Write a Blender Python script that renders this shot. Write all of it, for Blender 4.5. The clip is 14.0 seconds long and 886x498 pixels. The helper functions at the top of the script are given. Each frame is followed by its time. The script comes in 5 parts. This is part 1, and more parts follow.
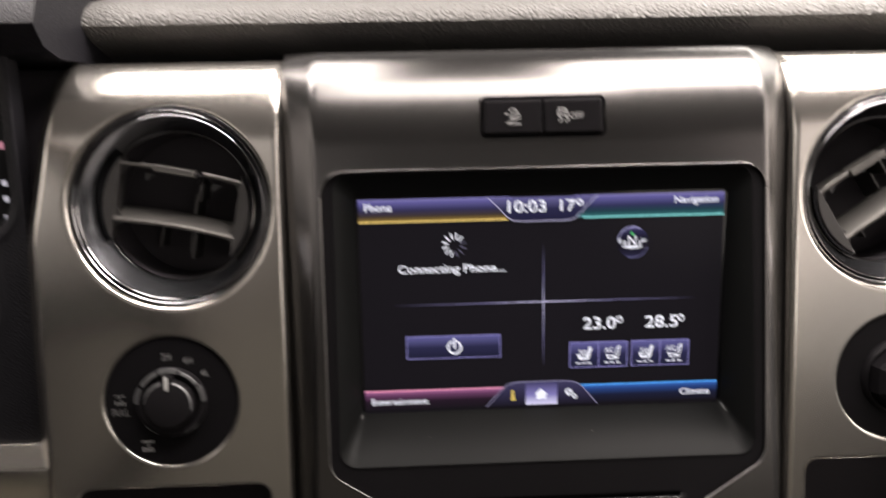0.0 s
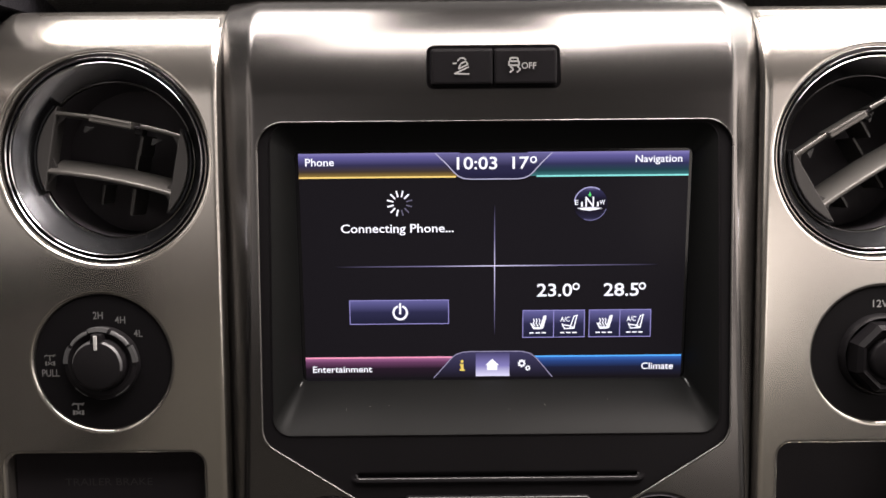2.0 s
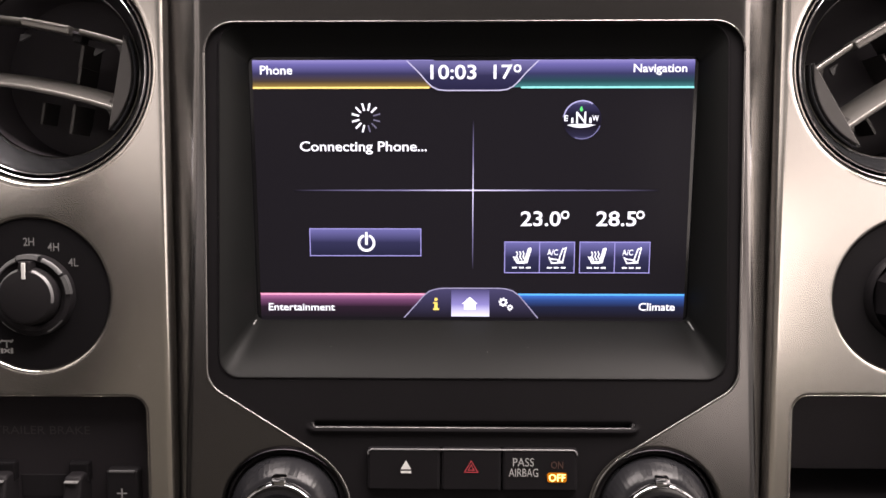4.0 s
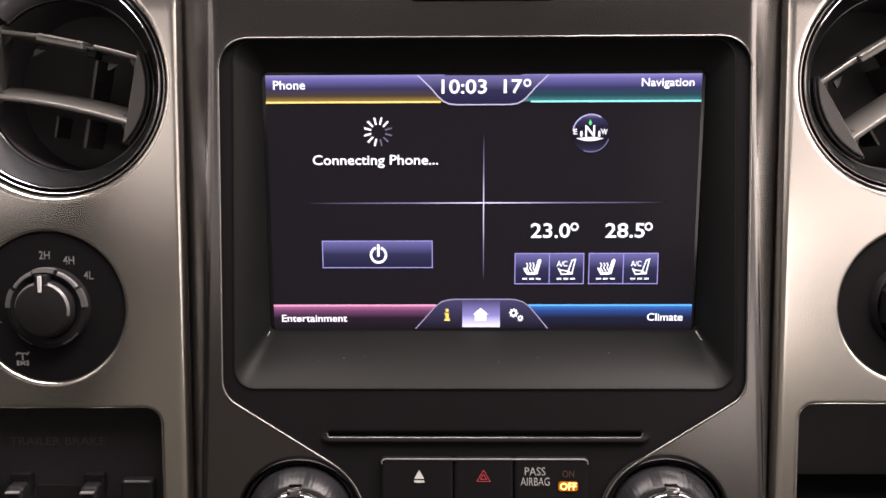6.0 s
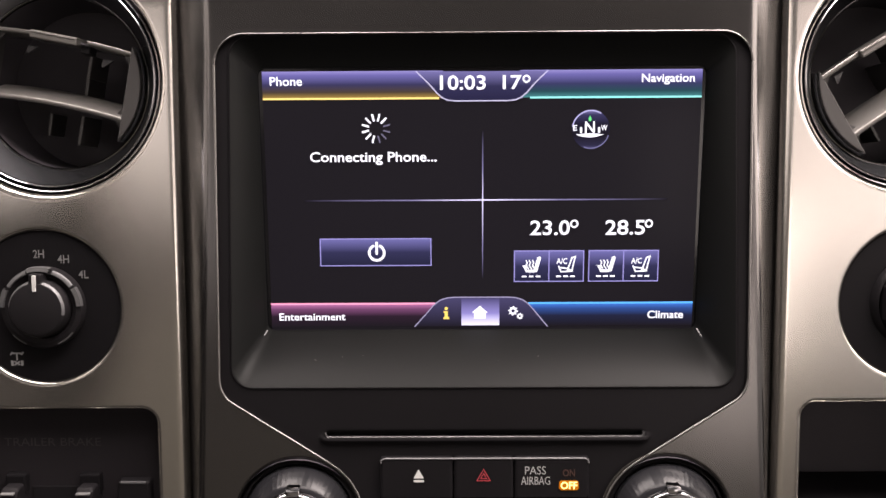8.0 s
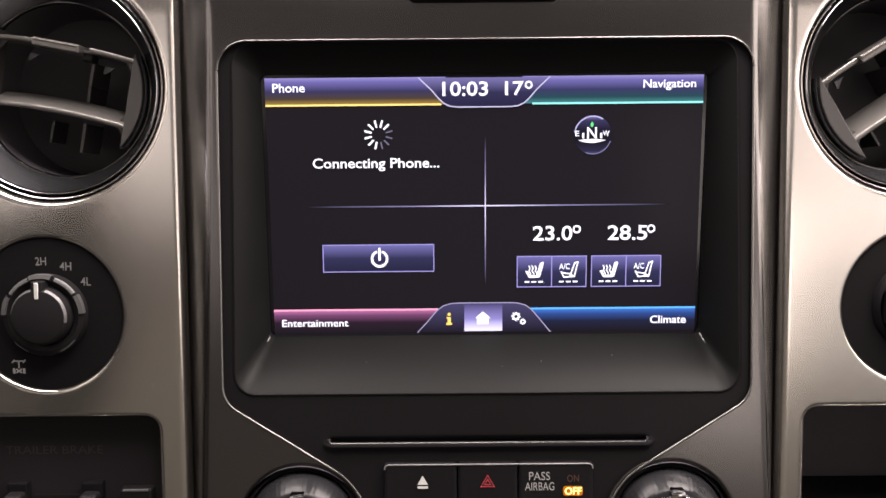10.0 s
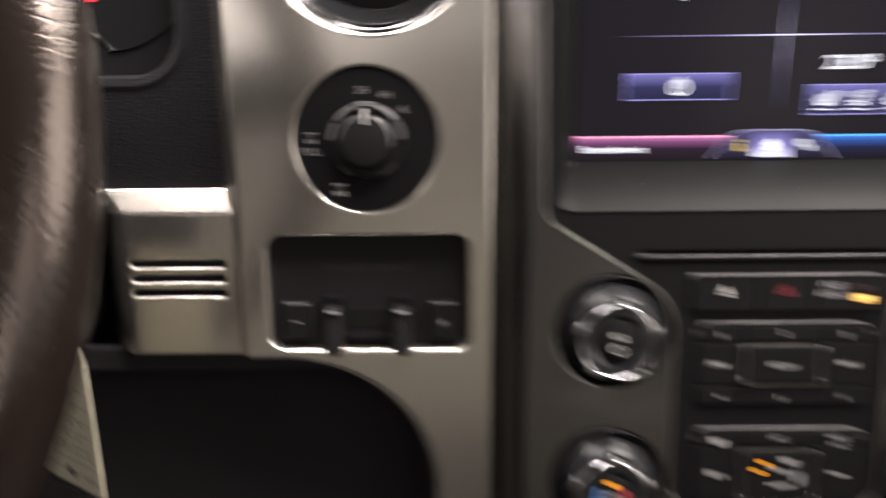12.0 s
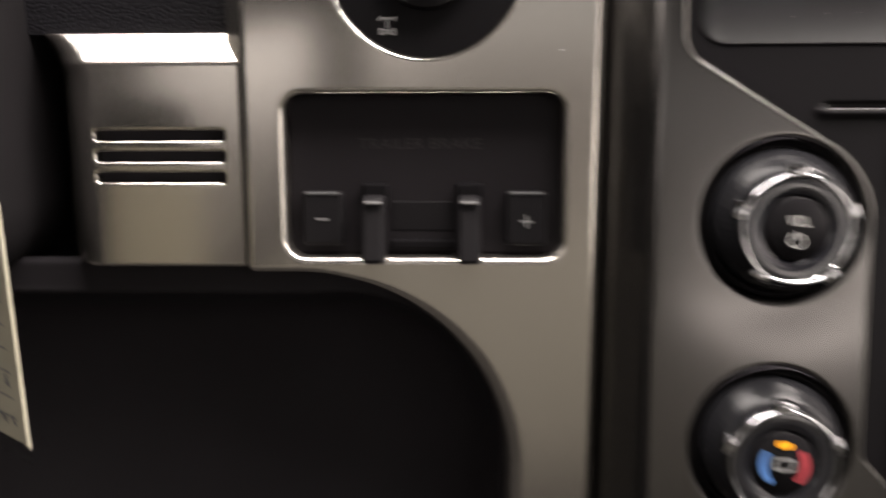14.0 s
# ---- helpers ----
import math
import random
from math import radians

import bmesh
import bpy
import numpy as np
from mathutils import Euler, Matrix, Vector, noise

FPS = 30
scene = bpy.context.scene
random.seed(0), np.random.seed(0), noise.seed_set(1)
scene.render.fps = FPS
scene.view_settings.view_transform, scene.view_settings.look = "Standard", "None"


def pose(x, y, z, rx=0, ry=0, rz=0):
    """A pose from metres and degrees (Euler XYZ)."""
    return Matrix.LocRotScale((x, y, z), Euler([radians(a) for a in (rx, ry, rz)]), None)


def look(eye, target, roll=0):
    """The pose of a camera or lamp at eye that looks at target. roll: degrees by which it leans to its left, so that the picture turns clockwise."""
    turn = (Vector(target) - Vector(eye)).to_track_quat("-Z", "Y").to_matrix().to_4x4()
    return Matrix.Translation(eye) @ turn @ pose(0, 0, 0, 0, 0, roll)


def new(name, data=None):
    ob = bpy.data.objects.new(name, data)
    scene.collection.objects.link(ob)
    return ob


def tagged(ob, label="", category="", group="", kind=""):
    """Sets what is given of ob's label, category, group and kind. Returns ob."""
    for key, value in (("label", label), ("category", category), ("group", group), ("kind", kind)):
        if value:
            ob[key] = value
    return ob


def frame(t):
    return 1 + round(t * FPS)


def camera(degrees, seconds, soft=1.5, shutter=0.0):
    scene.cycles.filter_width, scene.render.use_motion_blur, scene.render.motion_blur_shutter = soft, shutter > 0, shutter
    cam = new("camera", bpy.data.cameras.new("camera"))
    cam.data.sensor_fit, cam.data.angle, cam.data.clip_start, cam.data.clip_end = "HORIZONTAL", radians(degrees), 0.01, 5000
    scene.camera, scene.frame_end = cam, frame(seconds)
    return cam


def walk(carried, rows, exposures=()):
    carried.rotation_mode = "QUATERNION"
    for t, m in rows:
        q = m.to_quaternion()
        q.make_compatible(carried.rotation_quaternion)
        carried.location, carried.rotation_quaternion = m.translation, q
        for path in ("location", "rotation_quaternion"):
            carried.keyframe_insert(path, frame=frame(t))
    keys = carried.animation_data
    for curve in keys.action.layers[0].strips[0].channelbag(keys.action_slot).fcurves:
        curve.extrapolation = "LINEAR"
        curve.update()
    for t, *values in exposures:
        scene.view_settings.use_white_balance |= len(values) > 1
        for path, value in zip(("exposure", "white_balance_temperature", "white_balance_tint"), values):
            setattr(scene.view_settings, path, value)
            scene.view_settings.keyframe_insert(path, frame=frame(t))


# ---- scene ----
cam = camera(60.4, 14.0, shutter=0.6)
EXPOSURES = [(0, -0.10, 6500, 10), (2.0, 0.05, 6500, 10.5), (2.5, 0.03, 6550, 13), (3.5, 0.56, 6600, 14), (8, 0.54, 6600, 14), (10.5, 0.56, 6600, 14), (11.0, 0.35, 6600, 13), (11.5, 0.25, 6600, 12), (12.0, 0.80, 6500, 10), (12.5, 1.05, 6500, 10), (13.0, 0.93, 6500, 10), (13.5, 0.80, 6500, 9), (14, 0.84, 6500, 9)]
PATH = [
    (0, (-0.0606, -0.3556, 1.0900), (0.0121, 1.6138, 0.7488), -1.20),
    (0.3, (-0.0293, -0.3536, 1.0593), (0.0232, 1.6293, 0.8032), -0.64),
    (0.5, (-0.0106, -0.3332, 1.0651), (-0.0014, 1.6457, 0.7750), -0.30),
    (1, (-0.0189, -0.3373, 1.0671), (-0.0211, 1.6393, 0.7619), -0.41),
    (1.5, (-0.0219, -0.3393, 1.0624), (-0.0227, 1.6379, 0.7614), -0.49),
    (2, (-0.0233, -0.3410, 1.0623), (-0.0213, 1.6352, 0.7548), -0.51),
    (2.5, (-0.0239, -0.3436, 1.0571), (-0.0173, 1.6329, 0.7515), -0.51),
    (3, (-0.0224, -0.3321, 1.0303), (-0.0614, 1.6445, 0.7277), -0.26),
    (3.5, (-0.0059, -0.3066, 1.0236), (-0.0405, 1.6706, 0.7245), -0.06),
    (6, (-0.0122, -0.3104, 1.0289), (-0.0378, 1.6673, 0.7319), -0.23),
    (6.5, (-0.0127, -0.3106, 1.0312), (-0.0304, 1.6654, 0.7225), -0.27),
    (7, (-0.0123, -0.3102, 1.0294), (-0.0279, 1.6671, 0.7292), -0.27),
    (7.5, (-0.0133, -0.3091, 1.0294), (-0.0288, 1.6675, 0.7245), -0.31),
    (8, (-0.0135, -0.3078, 1.0283), (-0.0279, 1.6692, 0.7264), -0.35),
    (10.5, (-0.0187, -0.3081, 1.0284), (-0.0200, 1.6714, 0.7425), -0.50),
    (10.8, (-0.0232, -0.3064, 1.0300), (-0.0213, 1.6658, 0.6978), -0.42),
    (11, (-0.0307, -0.3060, 1.0188), (-0.0329, 1.6629, 0.6678), -0.52),
    (11.2, (-0.0429, -0.3131, 1.0172), (-0.0403, 1.6413, 0.5924), -0.51),
    (11.5, (-0.0561, -0.3569, 0.9924), (-0.0662, 1.5928, 0.5469), -0.34),
    (11.7, (-0.0721, -0.3831, 0.9965), (-0.0804, 1.5548, 0.5023), -0.36),
    (11.8, (-0.0752, -0.3840, 0.9916), (-0.1642, 1.5603, 0.5316), -0.58),
    (12, (-0.1402, -0.3374, 1.0055), (-0.1732, 1.5834, 0.4493), -0.71),
    (12.2, (-0.1674, -0.2885, 1.0150), (-0.2442, 1.6127, 0.3989), -1.44),
    (12.5, (-0.1756, -0.2831, 0.9932), (-0.2807, 1.6553, 0.5121), -1.06),
    (13, (-0.1773, -0.2609, 0.9554), (-0.2559, 1.6900, 0.5217), -0.58),
    (13.3, (-0.1718, -0.2395, 0.9337), (-0.3207, 1.6978, 0.4597), -0.26),
    (13.5, (-0.1793, -0.2404, 0.9291), (-0.2811, 1.7015, 0.4615), -0.52),
    (13.6, (-0.1766, -0.2401, 0.9314), (-0.2919, 1.6970, 0.4471), -0.43),
    (13.8, (-0.1792, -0.2412, 0.9280), (-0.2753, 1.7015, 0.4626), -0.65),
    (14, (-0.1672, -0.2565, 0.9209), (-0.2193, 1.6946, 0.4844), -0.24),
]
walk(cam, [(t, look(eye, target, roll)) for t, eye, target, roll in PATH], EXPOSURES)

# ---- light ----
world = bpy.data.worlds.new("showroom")
scene.world = world
world.use_nodes = True
world.node_tree.nodes["Background"].inputs[0].default_value = (1.0, 0.94, 0.89, 1)
world.node_tree.nodes["Background"].inputs[1].default_value = 0.50


def area(name, place, target, sx, sz, watts, colour):
    data = bpy.data.lights.new(name, "AREA")
    data.shape, data.size, data.size_y, data.energy, data.color = "RECTANGLE", sx, sz, watts, colour
    ob = new(name, data)
    ob.matrix_world = look(place, target)
    return ob


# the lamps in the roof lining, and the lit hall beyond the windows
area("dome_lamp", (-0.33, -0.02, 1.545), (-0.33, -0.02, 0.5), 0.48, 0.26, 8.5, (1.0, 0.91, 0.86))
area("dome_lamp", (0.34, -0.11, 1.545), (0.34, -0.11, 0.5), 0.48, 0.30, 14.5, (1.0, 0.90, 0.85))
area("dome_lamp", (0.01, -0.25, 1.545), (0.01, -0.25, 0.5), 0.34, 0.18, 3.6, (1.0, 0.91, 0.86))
area("windscreen_light", (0.48, 0.22, 1.48), (0.10, 0.02, 1.0), 0.62, 0.30, 5.0, (1.0, 0.93, 0.86))
# hall light through the driver's side of the rear window
area("rear_window_light", (-0.50, -1.55, 1.28), (-0.17, 0.0, 1.0), 0.50, 0.46, 0.42, (1.0, 0.90, 0.86))
# added low lamp before the rear wall, brightens the graphite; no window there
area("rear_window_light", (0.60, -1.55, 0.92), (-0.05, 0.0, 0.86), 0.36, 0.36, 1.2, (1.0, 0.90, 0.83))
area("rear_side_light", (-0.93, -1.15, 1.32), (-0.17, 0.0, 1.0), 0.70, 0.40, 0.65, (1.0, 0.90, 0.85))
area("rear_side_light", (0.93, -1.12, 1.22), (0.05, 0.0, 0.95), 0.66, 0.60, 1.35, (1.0, 0.86, 0.81))
area("side_window_light", (0.93, -0.25, 1.24), (-0.2, -0.2, 1.0), 0.70, 0.52, 5.2, (1.0, 0.88, 0.80))
area("side_window_light", (-0.93, -0.35, 1.28), (0.2, -0.1, 1.0), 0.9, 0.44, 1.7, (1.0, 0.88, 0.80))


# ---- materials ----
def mat(name, colour, rough, metal=0.0, grain=0.0, grain_size=0.0005, uneven=0.12, patch=0.03, coat=0.0, cells=False, spread=0.08, shine=0.5, stretch=1.0, crease=0.42):
    """A surface with fine relief (grain) and slow changes of tone and gloss (patch, in metres)."""
    m = bpy.data.materials.new(name)
    m.use_nodes = True
    n, l = m.node_tree.nodes, m.node_tree.links
    b = n["Principled BSDF"]
    co = n.new("ShaderNodeTexCoord")
    place = n.new("ShaderNodeMapping")
    place.inputs["Scale"].default_value = (1, 1, stretch)
    l.new(co.outputs["Object"], place.inputs["Vector"])
    slow = n.new("ShaderNodeTexNoise")
    slow.inputs["Scale"].default_value, slow.inputs["Detail"].default_value = 1 / patch, 4
    l.new(co.outputs["Object"], slow.inputs["Vector"])
    mix = n.new("ShaderNodeMix")
    mix.data_type = "RGBA"
    mix.inputs[6].default_value = (*[c * (1 - uneven) for c in colour], 1)
    mix.inputs[7].default_value = (*[min(1, c * (1 + uneven)) for c in colour], 1)
    l.new(slow.outputs["Fac"], mix.inputs[0])
    l.new(mix.outputs[2], b.inputs["Base Color"])
    fine = n.new("ShaderNodeTexNoise")
    fine.inputs["Scale"].default_value, fine.inputs["Detail"].default_value = 0.35 / patch, 6
    l.new(co.outputs["Object"], fine.inputs["Vector"])
    rr = n.new("ShaderNodeMapRange")
    rr.inputs[3].default_value, rr.inputs[4].default_value = max(0.02, rough - spread), rough + spread
    l.new(fine.outputs["Fac"], rr.inputs[0])
    l.new(rr.outputs[0], b.inputs["Roughness"])
    b.inputs["Metallic"].default_value, b.inputs["Specular IOR Level"].default_value = metal, shine
    b.inputs["Coat Weight"].default_value = coat
    b.inputs["Coat Roughness"].default_value = 0.12
    if grain:
        tex = n.new("ShaderNodeTexVoronoi" if cells else "ShaderNodeTexNoise")
        tex.inputs["Scale"].default_value = 1 / grain_size
        if cells:
            tex.feature = "DISTANCE_TO_EDGE"
            warp = n.new("ShaderNodeTexNoise")
            warp.inputs["Scale"].default_value = 0.6 / grain_size
            l.new(place.outputs[0], warp.inputs["Vector"])
            add = n.new("ShaderNodeMix")
            add.data_type = "VECTOR"
            add.inputs[0].default_value = 0.0012
            l.new(place.outputs[0], add.inputs[4])
            l.new(warp.outputs["Color"], add.inputs[5])
            l.new(add.outputs[1], tex.inputs["Vector"])
        else:
            l.new(place.outputs[0], tex.inputs["Vector"])
        bump = n.new("ShaderNodeBump")
        bump.inputs["Strength"].default_value, bump.inputs["Distance"].default_value = grain, grain_size * 0.5
        if cells:
            plateau = n.new("ShaderNodeMapRange")
            plateau.inputs[2].default_value, plateau.interpolation_type = crease, "SMOOTHSTEP"
            l.new(tex.outputs[0], plateau.inputs[0])
            l.new(plateau.outputs[0], bump.inputs["Height"])
        else:
            l.new(tex.outputs[0], bump.inputs["Height"])
        l.new(bump.outputs[0], b.inputs["Normal"])
    return m


def lit(name, colour, strength=1.0, stops=None, axis="Z"):
    """A part of the display or a lamp that gives off light; stops: colours from its lower to its upper edge."""
    m = bpy.data.materials.new(name)
    m.use_nodes = True
    n, l = m.node_tree.nodes, m.node_tree.links
    n.remove(n["Principled BSDF"])
    e = n.new("ShaderNodeEmission")
    e.inputs[0].default_value, e.inputs[1].default_value = (*colour, 1), strength
    if stops:
        co, sep, ramp = n.new("ShaderNodeTexCoord"), n.new("ShaderNodeSeparateXYZ"), n.new("ShaderNodeValToRGB")
        l.new(co.outputs["Generated"], sep.inputs[0])
        l.new(sep.outputs[axis], ramp.inputs[0])
        while len(ramp.color_ramp.elements) < len(stops):
            ramp.color_ramp.elements.new(0.5)
        for el, (at, c) in zip(ramp.color_ramp.elements, stops):
            el.position, el.color = at, (*c, 1)
        l.new(ramp.outputs[0], e.inputs[0])
    l.new(e.outputs[0], n["Material Output"].inputs[0])
    return m


silver = mat("satin_silver_paint", (0.50, 0.475, 0.44), 0.21, 0.97, 0.022, 0.0004, 0.06, 0.05, spread=0.04)
graphite = mat("satin_graphite_paint", (0.098, 0.094, 0.092), 0.23, 0.97, 0.03, 0.0004, 0.06, 0.05, spread=0.04)
black = mat("black_moulded_plastic", (0.0062, 0.0058, 0.0064), 0.34, 0, 0.08, 0.0005, shine=0.045)
deep = mat("dark_void_plastic", (0.045, 0.042, 0.048), 0.6, shine=0.15)
ledge_black = mat("fine_grained_black_plastic", (0.0048, 0.0050, 0.0050), 0.42, 0, 0.08, 0.0004, shine=0.042)
gloss = mat("piano_black_plastic", (0.008, 0.008, 0.010), 0.14, 0, uneven=0.2)
button = mat("button_rubber_black", (0.0060, 0.0056, 0.0062), 0.34, 0, 0.06, 0.0004, shine=0.04)
knee_black = mat("matt_knee_plastic", (0.0165, 0.0153, 0.0170), 0.45, 0, 0.12, 0.0006, shine=0.06)
# grey for highlights along edges; also colours small dial and vent parts
edge_grey = mat("edge_highlight_grey", (0.060, 0.060, 0.062), 0.4, 0.1)
grip_black = mat("matt_grip_plastic", (0.0080, 0.0074, 0.0082), 0.5, 0, 0.05, 0.0004, shine=0.09)
vent_black = mat("vent_shaft_plastic", (0.042, 0.039, 0.043), 0.6, shine=0.1)
edge_line = mat("lit_edge_satin", (0.14, 0.135, 0.13), 0.3, 0.9)
dial_grey = mat("grey_dial_print", (0.045, 0.045, 0.046), 0.5)
chrome = mat("bright_chrome", (0.33, 0.33, 0.34), 0.14, 1.0, uneven=0.04, spread=0.03)
crown_chrome = mat("polished_crown_chrome", (0.32, 0.32, 0.33), 0.09, 1.0, uneven=0.06, spread=0.03)
smoke = mat("smoked_chrome", (0.16, 0.155, 0.15), 0.14, 1.0, uneven=0.15, spread=0.04)
satin_smoke = mat("satin_smoked_plastic", (0.0075, 0.0075, 0.0085), 0.24, 0.0, shine=0.12, uneven=0.15, spread=0.05)
chrome_dark = mat("dark_chrome", (0.42, 0.41, 0.40), 0.12, 1.0, uneven=0.1, spread=0.04)
chrome_bowl = mat("dark_mirror_chrome", (0.40, 0.41, 0.44), 0.20, 1.0, uneven=0.1, spread=0.03)
# vane grey again, darkened for the shade inside the vents
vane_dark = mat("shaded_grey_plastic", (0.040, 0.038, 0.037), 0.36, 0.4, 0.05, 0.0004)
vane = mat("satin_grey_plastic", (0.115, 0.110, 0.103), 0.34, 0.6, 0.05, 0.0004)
column_black = mat("matt_column_plastic", (0.0100, 0.0093, 0.0100), 0.75, 0, 0.1, 0.0006, shine=0.03)
leather = mat("black_grained_leather", (0.011, 0.0106, 0.0126), 0.42, 0, 0.28, 0.0016, cells=True, shine=0.17)
pad_grain = mat("grained_dash_skin", (0.085, 0.082, 0.077), 0.50, 0, 0.5, 0.0025, cells=True)
wheel_leather = mat("dark_brown_wheel_leather", (0.007, 0.0050, 0.0042), 0.16, 0, 0.065, 0.0046, cells=True, stretch=2.2, shine=0.55, spread=0.04, crease=0.16)
wheel_leather.node_tree.nodes["Principled BSDF"].inputs["Specular Tint"].default_value = (1.0, 0.87, 0.79, 1)
roof_cloth = mat("dark_grey_roof_cloth", (0.13, 0.125, 0.12), 0.9, 0, 0.3, 0.002)
# tones of the unseen rear wall, pale below to brighten the stack's reflections
rear_pale = mat("tan_rear_wall", (0.29, 0.28, 0.245), 0.9, 0, 0.3, 0.002)
rear_dark = mat("dark_grey_rear_wall", (0.17, 0.16, 0.15), 0.9, 0, 0.3, 0.002)
cloth = mat("grey_roof_cloth", (0.30, 0.28, 0.26), 0.9, 0, 0.3, 0.002)
trim_dark = mat("dark_cabin_trim", (0.045, 0.042, 0.040), 0.7, 0, 0.3, 0.002)
carpet = mat("dark_floor_carpet", (0.035, 0.033, 0.031), 0.95, 0, 0.4, 0.003)
ink = mat("white_printed_ink", (0.38, 0.38, 0.37), 0.5)
ink_dim = mat("grey_printed_ink", (0.19, 0.19, 0.19), 0.5)
ink_dial = mat("dim_dial_print", (0.10, 0.10, 0.10), 0.5)
ink_unlit = mat("unlit_amber_letter", (0.030, 0.012, 0.008), 0.4)
ink_faint = mat("embossed_black_letter", (0.027, 0.025, 0.026), 0.30, shine=0.07)
ink_red = mat("red_printed_ink", (0.30, 0.03, 0.04), 0.5)
ink_blue = mat("blue_printed_ink", (0.05, 0.13, 0.32), 0.5)
paper = mat("cream_tag_paper", (0.32, 0.30, 0.23), 0.7, 0, 0.2, 0.0008)
lens_black = mat("dark_gauge_lens", (0.014, 0.014, 0.015), 0.06, 0, uneven=0.1, spread=0.02, shine=0.12)
crease_grey = mat("crease_highlight_grey", (0.050, 0.050, 0.050), 0.34, 0.6)
fascia_black = mat("satin_fascia_plastic", (0.0130, 0.0117, 0.0130), 0.38, 0, 0.08, 0.0005, shine=0.05)
lip_black = mat("polished_lit_lip", (0.030, 0.030, 0.031), 0.24, 0.3)
pencil = mat("grey_pen_ink", (0.10, 0.10, 0.12), 0.6)
dust = mat("pale_dust", (0.45, 0.43, 0.40), 0.9)
amber = lit("amber_lamp", (1.0, 0.37, 0.02), 1.0)
red_lamp = lit("red_warning_lamp", (1.0, 0.04, 0.06), 1.5)
clear = bpy.data.materials.new("clear_sleeve_plastic")
clear.use_nodes = True
clear.node_tree.nodes["Principled BSDF"].inputs["Transmission Weight"].default_value = 1.0
clear.node_tree.nodes["Principled BSDF"].inputs["Roughness"].default_value = 0.12
clear.node_tree.nodes["Principled BSDF"].inputs["IOR"].default_value = 1.1


# ---- builders ----
def ob_from(name, verts, faces, material, parent=None, label="", smooth=True):
    me = bpy.data.meshes.new(name)
    me.from_pydata([tuple(v) for v in verts], [], [tuple(f) for f in faces])
    me.materials.append(material)
    if smooth:
        me.shade_smooth()
    ob = new(name, me)
    ob.parent = parent
    return tagged(ob, label) if label else ob


def part(name, bm, material, parent=None, label="", smooth=False, sharp=40):
    bmesh.ops.recalc_face_normals(bm, faces=bm.faces)
    if smooth:
        for f in bm.faces:
            f.smooth = True
        for e in bm.edges:
            e.smooth = len(e.link_faces) != 2 or e.calc_face_angle(0) < radians(sharp)
    me = bpy.data.meshes.new(name)
    bm.to_mesh(me)
    bm.free()
    me.materials.append(material)
    ob = new(name, me)
    ob.parent = parent
    return tagged(ob, label) if label else ob


def thing(name, place, label, category, group="", kind=""):
    ob = new(name)
    ob.empty_display_size = 0.01
    ob.location = place
    return tagged(ob, label, category, group, kind)


def rbox(x0, x1, y0, y1, z0, z1, r=0.001, seg=2):
    bm = bmesh.new()
    bmesh.ops.create_cube(bm, size=1)
    for v in bm.verts:
        v.co = Vector(((x0 + x1) / 2 + v.co.x * (x1 - x0), (y0 + y1) / 2 + v.co.y * (y1 - y0), (z0 + z1) / 2 + v.co.z * (z1 - z0)))
    if r:
        bmesh.ops.bevel(bm, geom=bm.edges[:], offset=r, segments=seg, profile=0.5, affect="EDGES")
    return bm


def lathe(profile, n=64, a0=0.0, a1=360.0, cx=0.0, cz=0.0, ribs=0.0, lobes=0, swell=0.0):
    """A turned shape about the y axis; profile: (radius, y); ribs: depth of fine flutes; lobes: wide waves of height swell round it."""
    bm = bmesh.new()
    full = abs(a1 - a0) >= 359.9
    steps = n if full else n + 1
    rings = []
    for i in range(steps):
        a = radians(a0 + (a1 - a0) * i / n)
        d = ribs * (1 if i % 3 else -1) + (swell * math.cos(lobes * (a - math.pi / 2)) if lobes else 0)
        rings.append([bm.verts.new((cx + (r + d) * math.cos(a), y, cz + (r + d) * math.sin(a))) for r, y in profile])
    for i in range(n):
        p, q = rings[i], rings[(i + 1) % steps]
        for k in range(len(profile) - 1):
            bm.faces.new((p[k], q[k], q[k + 1], p[k + 1]))
    bmesh.ops.remove_doubles(bm, verts=bm.verts, dist=1e-6)
    return bm


def rounded(points, n=8):
    """A closed outline from corners (x, z, radius)."""
    out = []
    for i, (x, z, r) in enumerate(points):
        p, a, b = Vector((x, z)), Vector(points[i - 1][:2]), Vector(points[(i + 1) % len(points)][:2])
        u, w = (a - p).normalized(), (b - p).normalized()
        if r <= 0:
            out.append((x, z))
            continue
        half = math.acos(max(-1, min(1, u.dot(w)))) / 2
        c = p + (u + w).normalized() * (r / math.sin(half))
        s, e = p + u * (r / math.tan(half)) - c, p + w * (r / math.tan(half)) - c
        t0 = math.atan2(s.y, s.x)
        d = (math.atan2(e.y, e.x) - t0 + math.pi) % (2 * math.pi) - math.pi
        out += [(c.x + r * math.cos(t0 + d * k / n), c.y + r * math.sin(t0 + d * k / n)) for k in range(n + 1)]
    return out


